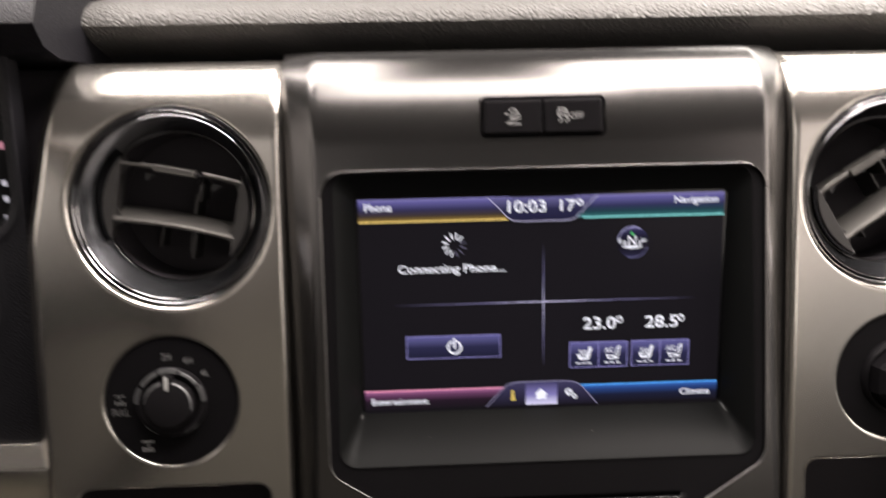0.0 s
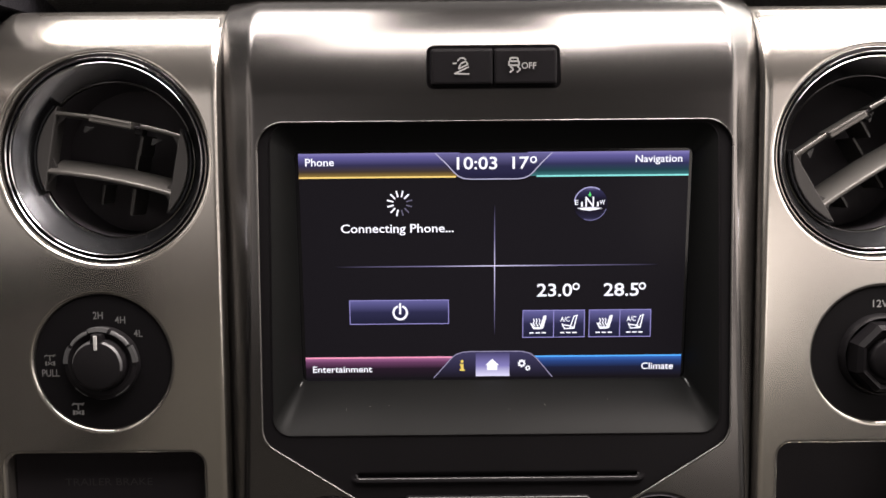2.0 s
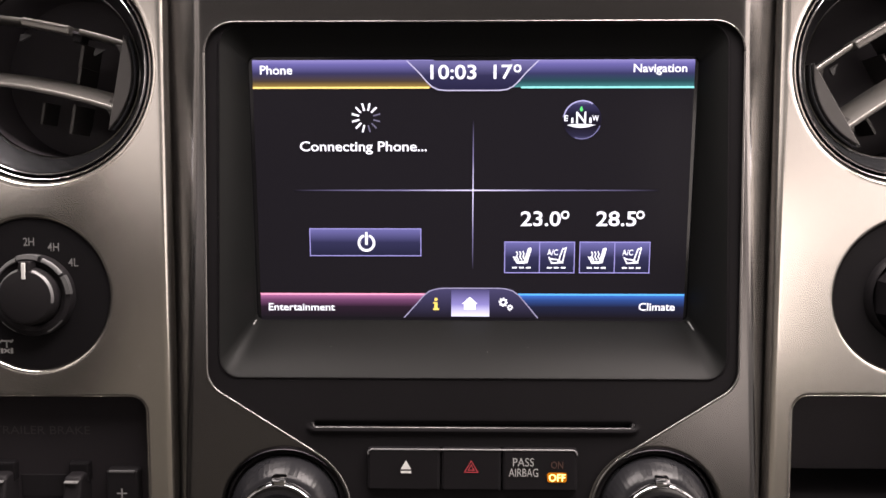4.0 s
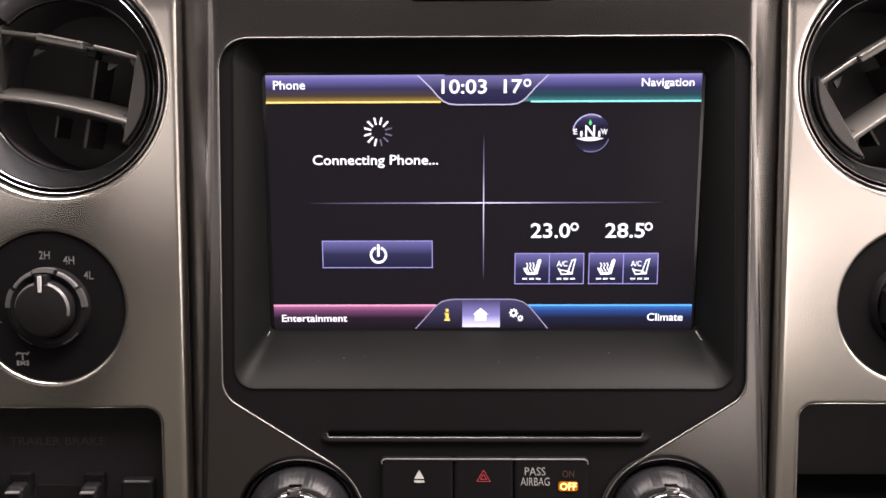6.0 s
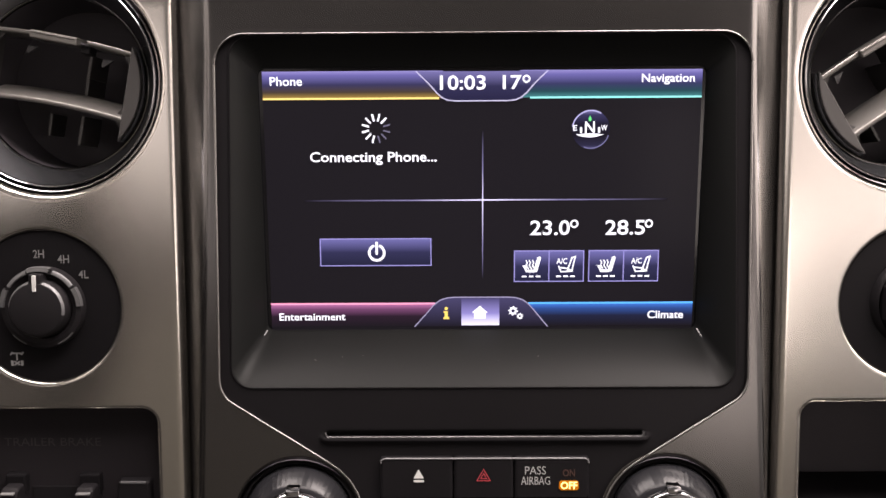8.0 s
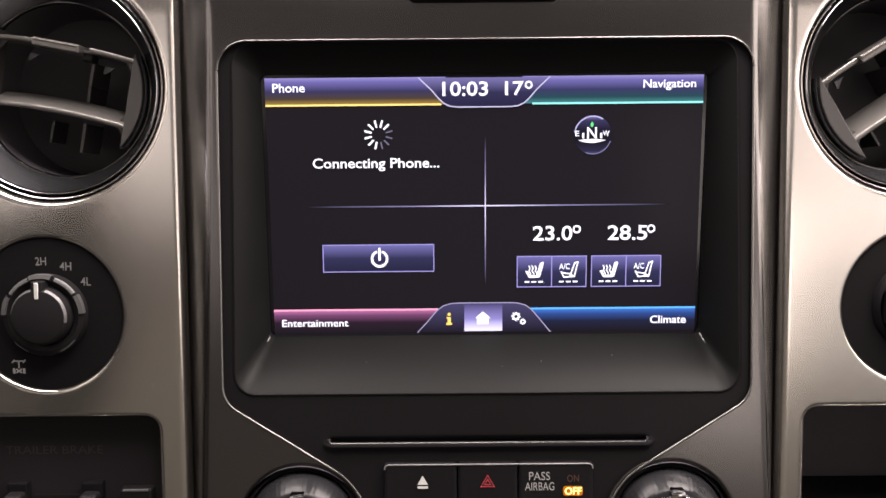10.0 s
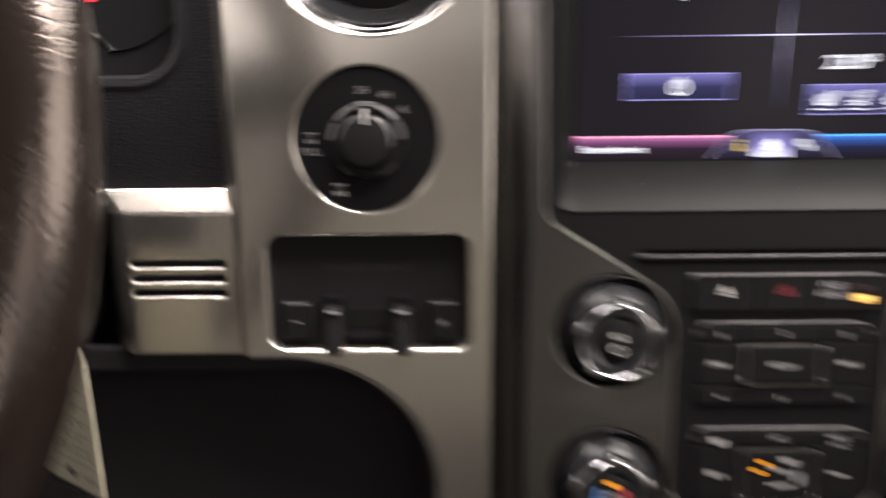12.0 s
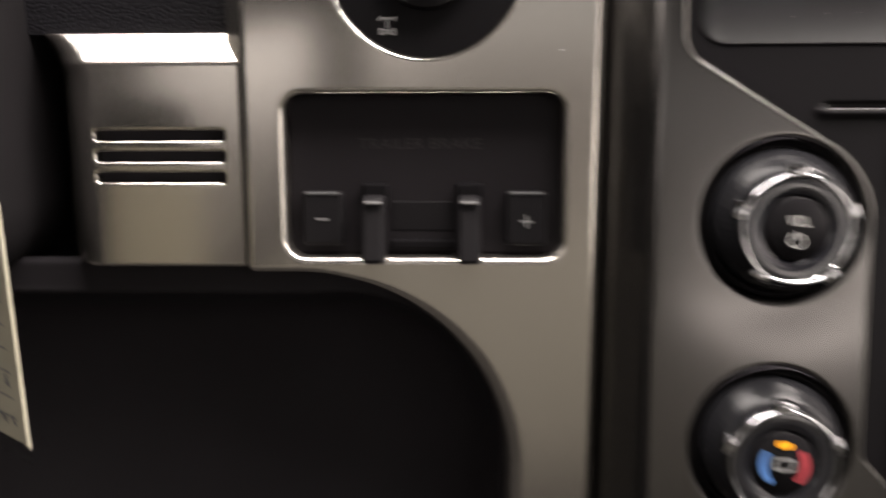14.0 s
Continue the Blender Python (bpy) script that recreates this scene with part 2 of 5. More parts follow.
def slab(outline, y0, y1, r=0.0, hole=None):
    """A plate with that outline in x and z, its front at y0 and its back at y1; r: the front edge's bevel."""
    bm = bmesh.new()
    front = [bm.verts.new((x, y0, z)) for x, z in outline]
    bm.faces.new(front)
    if y1 != y0:
        ext = bmesh.ops.extrude_face_region(bm, geom=bm.faces[:])
        for v in ext["geom"]:
            if isinstance(v, bmesh.types.BMVert):
                v.co.y = y1
        if not any(len(f.verts) == len(outline) and all(abs(v.co.y - y0) < 1e-6 for v in f.verts) for f in bm.faces):
            bm.faces.new(front)
        if r:
            edges = [e for e in bm.edges if all(abs(v.co.y - y0) < 1e-6 for v in e.verts)]
            bmesh.ops.bevel(bm, geom=edges, offset=r, segments=2, profile=0.5, affect="EDGES")
    return bm


def band(outline, width, y, depth=0.0):
    """A flat frame of that width inside the closed outline."""
    pts = [Vector(p) for p in outline]
    bm = bmesh.new()
    inner = []
    for i, p in enumerate(pts):
        d = (pts[(i + 1) % len(pts)] - pts[i - 1]).normalized()
        inner.append(p + Vector((-d.y, d.x)) * width)
    c = sum(pts, Vector((0, 0))) / len(pts)
    if (inner[0] - c).length > (pts[0] - c).length:
        inner = [2 * p - q for p, q in zip(pts, inner)]
    a = [bm.verts.new((p.x, y, p.y)) for p in pts]
    b = [bm.verts.new((p.x, y, p.y)) for p in inner]
    for i in range(len(a)):
        j = (i + 1) % len(a)
        bm.faces.new((a[i], a[j], b[j], b[i]))
    if depth:
        bmesh.ops.solidify(bm, geom=bm.faces[:], thickness=depth)
    return bm


def sweep(points, radius, n=10, closed=False, squash=1.0):
    bm = bmesh.new()
    pts = [Vector(p) for p in points]
    rings = []
    for i, p in enumerate(pts):
        a = pts[i - 1] if closed or i else p
        b = pts[(i + 1) % len(pts)] if closed or i < len(pts) - 1 else p
        d = (b - a).normalized()
        u = d.orthogonal().normalized() if abs(d.y) > 0.9 else d.cross(Vector((0, 1, 0))).normalized()
        w = d.cross(u)
        rings.append([bm.verts.new(p + radius * (u * math.cos(2 * math.pi * k / n) + w * squash * math.sin(2 * math.pi * k / n))) for k in range(n)])
    for i in range(len(rings) if closed else len(rings) - 1):
        p, q = rings[i], rings[(i + 1) % len(rings)]
        for k in range(n):
            bm.faces.new((p[k], q[k], q[(k + 1) % n], p[(k + 1) % n]))
    if not closed:
        bm.faces.new(rings[0])
        bm.faces.new(rings[-1])
    return bm


def flat(polys, y):
    bm = bmesh.new()
    for poly in polys:
        bm.faces.new([bm.verts.new((x, y, z)) for x, z in poly])
    return bm


def text(name, words, x, z, y, width, height, material, parent, anchor="c", thin=0.0):
    """Letters that stand upright and face the cabin; width and height are those of the whole line."""
    cu = bpy.data.curves.new(name, "FONT")
    cu.body, cu.resolution_u, cu.offset = words, 3, thin
    tmp = bpy.data.objects.new(name, cu)
    me = bpy.data.meshes.new_from_object(tmp)
    bpy.data.objects.remove(tmp)
    co = np.zeros(len(me.vertices) * 3)
    me.vertices.foreach_get("co", co)
    co = co.reshape(-1, 3)
    lo, hi = co.min(0), co.max(0)
    co -= (lo + hi) / 2
    size = hi - lo
    co[:, 0] *= width / size[0]
    co[:, 1] *= height / size[1]
    at = x if anchor == "c" else x + width / 2 if anchor == "l" else x - width / 2
    out = np.stack([co[:, 0] + at, np.full(len(co), y), co[:, 1] + z], 1)
    me.vertices.foreach_set("co", out.ravel())
    me.name = name
    me.materials.clear()
    me.materials.append(material)
    ob = new(name, me)
    ob.parent = parent
    return ob


def circle(x, z, cx, cz, r):
    return np.hypot(x - cx, z - cz) - r


def box2(x, z, cx, cz, hx, hz, r):
    qx, qz = np.abs(x - cx) - hx + r, np.abs(z - cz) - hz + r
    return np.hypot(np.maximum(qx, 0), np.maximum(qz, 0)) + np.minimum(np.maximum(qx, qz), 0) - r


def outline2(x, z, pts):
    """Signed distance to a closed outline, negative inside."""
    best, inside = np.full(x.shape, 1e9), np.zeros(x.shape, bool)
    for (ax, az), (bx, bz) in zip(pts, pts[1:] + pts[:1]):
        ex, ez = bx - ax, bz - az
        t = np.clip(((x - ax) * ex + (z - az) * ez) / max(ex * ex + ez * ez, 1e-18), 0, 1)
        best = np.minimum(best, np.hypot(x - ax - t * ex, z - az - t * ez))
        if ez != 0:
            inside ^= ((az > z) != (bz > z)) & (x < ex * (z - az) / ez + ax)
    return np.where(inside, -best, best)


def sheet(name, span, step, solid, height, skirt, material, parent=None, label=""):
    """A moulded panel: y = height(x, z, d) over the area where d = solid(x, z) is positive, with its rims turned back by skirt."""
    x0, x1, z0, z1 = span
    gx, gz = np.arange(x0, x1 + step, step), np.arange(z0, z1 + step, step)
    X, Z = np.meshgrid(gx, gz, indexing="ij")
    D = solid(X, Z)
    D = np.where(np.abs(D) < 1e-7, 1e-7, D)
    Y = height(X, Z, np.maximum(D, 0))
    inside = D > 0
    index = np.full(D.shape, -1)
    index[inside] = np.arange(inside.sum())
    verts = list(map(tuple, np.stack([X[inside], Y[inside], Z[inside]], 1)))
    count = inside[:-1, :-1].astype(int) + inside[1:, :-1] + inside[1:, 1:] + inside[:-1, 1:]
    ii, jj = np.nonzero(count == 4)
    faces = list(map(tuple, np.stack([index[ii, jj], index[ii + 1, jj], index[ii + 1, jj + 1], index[ii, jj + 1]], 1)))
    cut, rim = {}, []

    def crossing(p, q):
        key = (min(p, q), max(p, q))
        if key not in cut:
            t = D[p] / (D[p] - D[q])
            cx, cz = X[p] + t * (X[q] - X[p]), Z[p] + t * (Z[q] - Z[p])
            cy = float(height(np.array([cx]), np.array([cz]), np.zeros(1))[0])
            cut[key] = len(verts)
            verts.append((cx, cy, cz))
        return cut[key]

    ii, jj = np.nonzero((count > 0) & (count < 4))
    for i, j in zip(ii.tolist(), jj.tolist()):
        corners = [(i, j), (i + 1, j), (i + 1, j + 1), (i, j + 1)]
        poly, marks = [], []
        for k in range(4):
            p, q = corners[k], corners[(k + 1) % 4]
            if inside[p]:
                poly.append(int(index[p]))
            if inside[p] != inside[q]:
                c = crossing(p, q)
                poly.append(c)
                marks.append(c)
        if len(poly) >= 3:
            faces.append(tuple(poly))
        if len(marks) == 2:
            rim.append(tuple(marks))
    front, back = {}, {}
    for a, b in rim:
        for v in (a, b):
            if v not in back:
                front[v], back[v] = len(verts), len(verts) + 1
                verts.append(verts[v])
                verts.append((verts[v][0], verts[v][1] + skirt, verts[v][2]))
        faces.append((front[a], front[b], back[b], back[a]))
    return ob_from(name, verts, faces, material, parent, label)


def lip(d, r):
    """How far a rounded rim of radius r falls back at the distance d from the edge."""
    t = np.clip(d, 0, r)
    return r - np.sqrt(np.maximum(r * r - (r - t) ** 2, 0))


LEAN = 0.14


def face_y(z):
    """The front of the centre stack leans towards the cabin at its foot."""
    return -0.0065 - LEAN * (1.0655 - z)


def side_y(z):
    """The side trims lean half as far."""
    return -0.0055 + 0.07 * (z - 0.96)


def low_y(z):
    return -0.0062 + 0.07 * (z - 0.895)


def settle(ob, base, old, at, k):
    """Lay a flat control on a leaning face: its parts move from the point old (x, z) to the point at, stretched by k."""
    for child in [ob, *ob.children, *(c for child in ob.children for c in child.children)]:
        if child.type == "MESH":
            for v in child.data.vertices:
                v.co.x = at[0] + (v.co.x - old[0]) * k[0]
                v.co.z = at[1] + (v.co.z - old[1]) * k[1]
                v.co.y += base(v.co.z)


def roll(d, width, steep):
    """A face that turns away past an edge: nothing before it, then ever steeper over width, then straight."""
    t = np.maximum(d, 0)
    return np.where(t < width, steep * t * t / (2 * width), steep * (t - width / 2))


def rim_loft(ring, width, base, skirt, material, parent, n=10):
    """A rounded rim round an opening: ring(d) gives its outline d metres outside the edge, base(x, z) the face that it leaves."""
    rows = [(width + 0.0006, -0.00003), (width + 0.0003, -0.00003), (width, -0.00003)]
    rows += [(width * (1 - math.sin(math.pi / 2 * k / n)), width * (1 - math.cos(math.pi / 2 * k / n))) for k in range(1, n + 1)]
    rows.append((0, width + skirt))
    verts, faces = [], []
    for d, drop in rows:
        pts = ring(d)
        verts += [(x, base(x, z) + drop, z) for x, z in pts]
    m = len(pts)
    for k in range(len(rows) - 1):
        for i in range(m):
            j = (i + 1) % m
            faces.append((k * m + i, k * m + j, (k + 1) * m + j, (k + 1) * m + i))
    return ob_from("opening_rim", verts, faces, material, parent)


def ring_of(cx, cz, r, n=128):
    return lambda d: [(cx + (r + d) * math.cos(2 * math.pi * k / n), cz + (r + d) * math.sin(2 * math.pi * k / n)) for k in range(n)]


def frame_ring(cx, cz, hx, hz, r):
    return lambda d: rounded([(cx - hx - d, cz + hz + d, r + d), (cx - hx - d, cz - hz - d, r + d), (cx + hx + d, cz - hz - d, r + d), (cx + hx + d, cz + hz + d, r + d)], 10)


# ---- the cabin round the camera ----
def slab_box(name, x0, x1, y0, y1, z0, z1, material, label, category="wall"):
    ob = part(name, rbox(x0, x1, y0, y1, z0, z1, 0.004), material)
    return tagged(ob, label, category, kind="structure")


slab_box("ceiling", -1.0, 1.0, -1.65, 0.15, 1.56, 1.60, roof_cloth, "dark grey cloth roof lining over the cabin", "ceiling")
slab_box("floor", -1.0, 1.0, -1.65, 0.70, 0.16, 0.20, carpet, "dark carpeted floor of the cabin", "floor")
slab_box("wall_left", -1.0, -0.95, -1.65, 0.70, 0.20, 1.03, trim_dark, "dark trim of the driver's side door")
# unseen passenger's wall stops low so that side light reaches the stack
slab_box("wall_right", 0.95, 1.0, -1.65, 0.70, 0.20, 0.66, trim_dark, "unseen dark wall on the passenger's side, kept low for side light")
# unseen rear wall, split in tones to shape what the trim reflects
slab_box("wall_rear", -0.95, 0.95, -1.65, -1.60, 0.20, 0.82, rear_pale, "unseen pale tan lower rear wall, added for reflections")
slab_box("wall_rear_upper", -0.95, 0.95, -1.65, -1.60, 0.822, 1.24, rear_dark, "unseen dark grey rear wall below the window, added to block light")
slab_box("wall_rear_header", -0.95, 0.95, -1.65, -1.60, 1.40, 1.56, roof_cloth, "unseen dark grey rear wall above the window, added to block light")
slab_box("wall_front", -0.95, 0.95, 0.66, 0.70, 0.20, 1.16, trim_dark, "dark bulkhead behind the dashboard")
for k, (px, py) in enumerate(((-0.95, -1.60), (0.91, -1.60), (-0.95, -0.84), (0.91, -0.84), (-0.95, 0.11), (0.91, 0.11))):
    slab_box("pillar_%d" % (k + 1), px, px + 0.04, py, py + 0.05, 1.24 if py < -1.5 else 1.03 if px < 0 else 0.66, 1.40 if py < -1.5 else 1.56, cloth, "grey cloth-lined window pillar", "pillar")

# ---- the dashboard's body ----
body = tagged(part("dashboard", rbox(-0.95, 0.95, 0.056, 0.62, 0.62, 1.119, 0.004), deep), "black body of the dashboard behind its trim", "dashboard", kind="structure")


def strip(name, profile, x0, x1, material, label, category, n=1):
    """A profile in y and z, drawn along x."""
    bm = bmesh.new()
    rows = [[bm.verts.new((x0 + (x1 - x0) * i / n, y, z)) for y, z in profile] for i in range(n + 1)]
    for p, q in zip(rows, rows[1:]):
        for k in range(len(profile)):
            j = (k + 1) % len(profile)
            bm.faces.new((p[k], q[k], q[j], p[j]))
    bm.faces.new(rows[0])
    bm.faces.new(rows[-1])
    return tagged(part(name, bm, material, smooth=True, sharp=50), label, category, kind="structure")


strip("dashboard_top", [(0.087, 1.1200), (0.051, 1.1304), (0.043, 1.1335), (0.039, 1.1377), (0.0395, 1.1419), (0.044, 1.1464), (0.053, 1.1510), (0.087, 1.159), (0.15, 1.165), (0.60, 1.167), (0.60, 1.120)],
      -0.2275, 0.95, pad_grain, "grey grained skin of the dashboard top", "dashboard top")
strip("cluster_hood", [(0.07, 1.1200), (0.012, 1.1200), (-0.004, 1.1242), (-0.012, 1.1334), (-0.006, 1.146), (0.02, 1.166), (0.10, 1.19), (0.30, 1.20), (0.60, 1.17), (0.60, 1.119)],
      -0.62, -0.2215, leather, "black grained hood above the instruments", "dashboard hood")

# ---- centre stack trim ----
OPEN = rounded([(-0.1037, 1.0663, 0.0115), (-0.1025, 0.9281, 0.011), (-0.0465, 0.8937, 0.0265), (-0.0470, 0.8085, 0.006), (-0.0312, 0.7915, 0.006),
                (0.0294, 0.7915, 0.006), (0.0446, 0.8085, 0.006), (0.0456, 0.8940, 0.0265), (0.1017, 0.9284, 0.011), (0.1037, 1.0663, 0.0115)], 10)
MID = -0.0011
VOL, TUNE, TEMP_L, TEMP_R = (-0.0725, 0.8795), (0.0704, 0.8800), (-0.0738, 0.8118), (0.0690, 0.8120)


def stack_solid(x, z):
    d = np.minimum(0.1209 - np.abs(x - MID), np.minimum(1.1220 - z, z - 0.70))
    d = np.minimum(d, outline2(x, z, OPEN))
    d = np.minimum(d, box2(x, z, -0.0003, 1.08945, 0.0292, 0.0094, 0.003))
    for cx, cz in (VOL, TUNE, TEMP_L, TEMP_R):
        d = np.minimum(d, circle(x, z, cx, cz, 0.0239 + 0.0021))
    return d


def stack_height(x, z, d):
    y = face_y(z)
    t = np.clip((z - 1.0770) / 0.0455, 0, 1)
    y = y + 0.028 * (1 - np.sqrt(1 - t * t * 0.985))
    # the flanks run back behind the side trims
    edge = 0.1049 + 0.025 * np.clip(1.0 - z, -0.06, 0.16)
    y = y + roll(np.abs(x - MID) - edge, 0.0034, (side_y(z) + 0.0050 - face_y(z)) / (0.1192 - edge))
    # the face dishes in a little between the knobs
    for cx in (VOL[0], TUNE[0]):
        y = y + 0.0012 * np.exp(-((x - cx) / 0.022) ** 2 - ((z - 0.856) / 0.011) ** 2)
    return y


def stack_face(x, z):
    return float(stack_height(np.array([x]), np.array([z]), np.zeros(1))[0])


stack = thing("center_stack_trim", (MID, -0.02, 0.70), "satin graphite painted trim framing the screen and knobs", "dashboard trim", kind="structure")
stack.matrix_world = Matrix()
sheet("trim_panel", (-0.1255, 0.1255, 0.698, 1.125), 0.0009, stack_solid, stack_height, 0.006, graphite, stack)
# dark strips added behind the gaps beside the stack, for their shadow
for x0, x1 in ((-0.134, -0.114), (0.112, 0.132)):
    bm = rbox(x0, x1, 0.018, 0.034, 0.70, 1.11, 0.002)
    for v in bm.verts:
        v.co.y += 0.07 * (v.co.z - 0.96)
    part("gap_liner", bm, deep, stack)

for cx, cz in (VOL, TUNE, TEMP_L, TEMP_R):
    rim_loft(ring_of(cx, cz, 0.0239), 0.0018, stack_face, 0.004, graphite, stack)
# edge bead: lighter colour for the lit sides, plain graphite along the top
part("opening_edge", sweep([(x, face_y(z) + 0.0003, z) for x, z in OPEN[10:-10]], 0.0005, 8), edge_line, stack, "thin edge of the opening, lightened where it catches light", True, 80)
part("opening_edge", sweep([(x, face_y(z) + 0.0003, z) for x, z in OPEN[-11:] + OPEN[:11]], 0.0005, 8), graphite, stack, "", True, 80)

# ---- side trims with their openings ----
VENT_L, VENT_R, DIAL_L, DIAL_R = (-0.1744, 1.0509), (0.1728, 1.0508), (-0.1789, 0.9589), (0.1766, 0.9594)


def taper(z):
    """How far the outer edge of a side trim draws in towards its top."""
    t = np.maximum(z - 1.025, 0)
    return np.where(t < 0.02, t * t * 5.0, 0.2 * (t - 0.01))


def side_trim(name, label, x_in, x_out, vent, dial, pocket, cut):
    s = 1 if x_in > 0 else -1

    def openings(x, z):
        d = np.minimum(circle(x, z, *vent, 0.0466 + 0.0027), circle(x, z, *dial, 0.0313 + 0.0019))
        d = np.minimum(d, box2(x, z, pocket[0], pocket[1], pocket[2] + 0.0023, pocket[3] + 0.0023, pocket[4] + 0.0023))
        if cut:
            d = np.minimum(d, box2(x, z, -0.305, 0.6575, 0.153, 0.2005, 0.071))
        return d

    def solid(x, z):
        d = np.minimum(np.minimum((x - x_in) * s, (x_out - x) * s - taper(z)), np.minimum(1.1187 - z, z - 0.70))
        return np.minimum(d, openings(x, z))

    def height(x, z, d):
        t = np.clip((z - 1.0775) / 0.0412, 0, 1)
        y = side_y(z) + 0.028 * (1 - np.sqrt(1 - t * t * 0.985))
        y = y + lip((x - x_in) * s, 0.0035)
        y = y + roll((x - x_out) * s + taper(z) + 0.0085, 0.0016, 1.25)
        if cut:
            y = y + lip(np.maximum(box2(x, z, -0.305, 0.6575, 0.153, 0.2005, 0.071), 0), 0.0020 + 0.0045 * np.clip((x + 0.205) / 0.045, 0, 1))
        return y

    def face(x, z):
        return float(height(np.array([x]), np.array([z]), np.ones(1))[0])

    ob = thing(name, (0, 0, 0), label, "dashboard trim", kind="structure")
    lo, hi = min(x_in, x_out), max(x_in, x_out)
    sheet("trim_panel", (lo - 0.002, hi + 0.002, 0.698, 1.1205), 0.0009, solid, height, 0.004, silver, ob)
    rim_loft(ring_of(*vent, 0.0466), 0.0024, face, 0.004, silver, ob)
    rim_loft(ring_of(*dial, 0.0313), 0.0016, face, 0.004, silver, ob)
    rim_loft(frame_ring(*pocket), 0.0020, face, 0.005, silver, ob)
    return ob


POCKET_L, POCKET_R = (-0.17995, 0.8896, 0.04525, 0.0265, 0.006), (0.1760, 0.8928, 0.0448, 0.0252, 0.006)
side_trim("side_trim_driver", "satin silver painted trim round vent, dial and brake controller", -0.1219, -0.2455, VENT_L, DIAL_L, POCKET_L, True)
side_trim("side_trim_passenger", "satin silver painted trim round vent, socket and pocket", 0.1200, 0.2455, VENT_R, DIAL_R, POCKET_R, False)


# ---- lower trim with the three slots ----
SLOTS = (0.9029, 0.8960, 0.8891)


def slots(x, z):
    return np.minimum(np.minimum(*(box2(x, z, -0.2677, c, 0.0215, 0.0017, 0.0006) for c in SLOTS[:2])), box2(x, z, -0.2677, SLOTS[2], 0.0215, 0.0017, 0.0006))


def lower_solid(x, z):
    d = np.minimum(np.minimum(x + 0.328, -0.2392 - x), np.minimum(0.9362 - z, z - 0.8590))
    return np.minimum(d, slots(x, z))


def lower_height(x, z, d):
    y = low_y(z) + roll(z - 0.9256, 0.0012, 0.80)
    y = y + roll(-0.2892 - 0.013 * np.clip((z - 0.921) / 0.015, 0, 1) ** 2 - x, 0.026, 3.0)
    y = y + lip(np.maximum(slots(x, z), 0), 0.0007) + lip(z - 0.8590, 0.0012) + lip(-0.2392 - x, 0.0008)
    return y


lower = thing("lower_trim", (0, 0, 0), "satin silver lower trim with three horizontal slots", "dashboard trim", kind="structure")
sheet("trim_panel", (-0.330, -0.237, 0.857, 0.938), 0.0006, lower_solid, lower_height, 0.005, silver, lower)
for z in (0.89945, 0.89255):
    part("slot_bar", rbox(-0.2890, -0.2464, low_y(z) + 0.0012, low_y(z) + 0.007, z - 0.0006, z + 0.0006, 0.0003), silver, lower)
part("slot_backing", rbox(-0.292, -0.243, 0.004, 0.008, 0.883, 0.909, 0.0), deep, lower)


# ---- black panel beside the instruments, and the knee panel ----
def lens(x, z):
    return np.minimum(box2(x, z, -0.434, 1.0875, 0.1705, 0.1005, 0.020), box2(x, z, -0.434, 1.1105, 0.1840, 0.0720, 0.020))


def cluster_solid(x, z):
    return np.minimum(np.minimum(np.minimum(x + 0.60, -0.2440 - x), np.minimum(1.124 - z, z - 0.9360)), lens(x, z))


def cluster_height(x, z, d):
    e = np.maximum(lens(x, z), 0)
    return 0.0080 + 0 * x + lip(e, 0.0016) - 0.0012 * np.exp(-((e - 0.0045) / 0.0012) ** 2)


cluster = thing("instrument_cluster", (0, 0, 0), "black instrument cluster with grained surround and dark lens", "instrument cluster")
sheet("surround", (-0.602, -0.242, 0.934, 1.126), 0.0012, cluster_solid, cluster_height, 0.010, leather, cluster, "black grained surround")
part("lens", rbox(-0.60, -0.247, 0.0145, 0.0175, 0.985, 1.130, 0.001), lens_black, cluster, "dark glossy lens")


def knee_solid(x, z):
    return np.minimum(-box2(x, z, -0.305, 0.6575, 0.1545, 0.2025, 0.072), np.minimum(x + 0.449, z - 0.62))


def knee_height(x, z, d):
    return -0.0005 + 0.05 * (z - 0.85) + 0.030 * np.clip(1 - np.exp(-np.maximum(d - 0.003 - 0.0095 * np.clip((-0.17 - x) / 0.05, 0, 1), 0) / 0.012), 0, 1) + lip(d, 0.002) - 0.0005 * np.clip((-0.20 - x) / 0.03, 0, 1) * np.exp(-((d - 0.0120) / 0.0006) ** 2)


tagged(sheet("knee_panel", (-0.462, -0.147, 0.618, 0.865), 0.0012, knee_solid, knee_height, 0.0005, knee_black), "black moulded knee panel below the silver trim", "dashboard panel", kind="structure")

# dark filler panel added where the dashboard by the steering column is only black
slab_box("column_surround", -0.46, -0.3190, 0.0300, 0.056, 0.858, 0.9365, column_black, "dark filler panel added round the steering column", "dashboard panel")


# ---- faceplate of the centre stack ----
RECESS, SLOT = (-0.0003, 0.9979, 0.0974, 0.0671, 0.008), (0.0, 0.9126, 0.0614, 0.0008, 0.0006)
plate = thing("stack_faceplate", (0, 0, 0), "black plastic faceplate with screen recess and disc slot", "control panel")


def plate_solid(x, z):
    d = np.minimum(0.0025 - outline2(x, z, OPEN), box2(x, z, *RECESS))
    return np.minimum(d, box2(x, z, *SLOT))


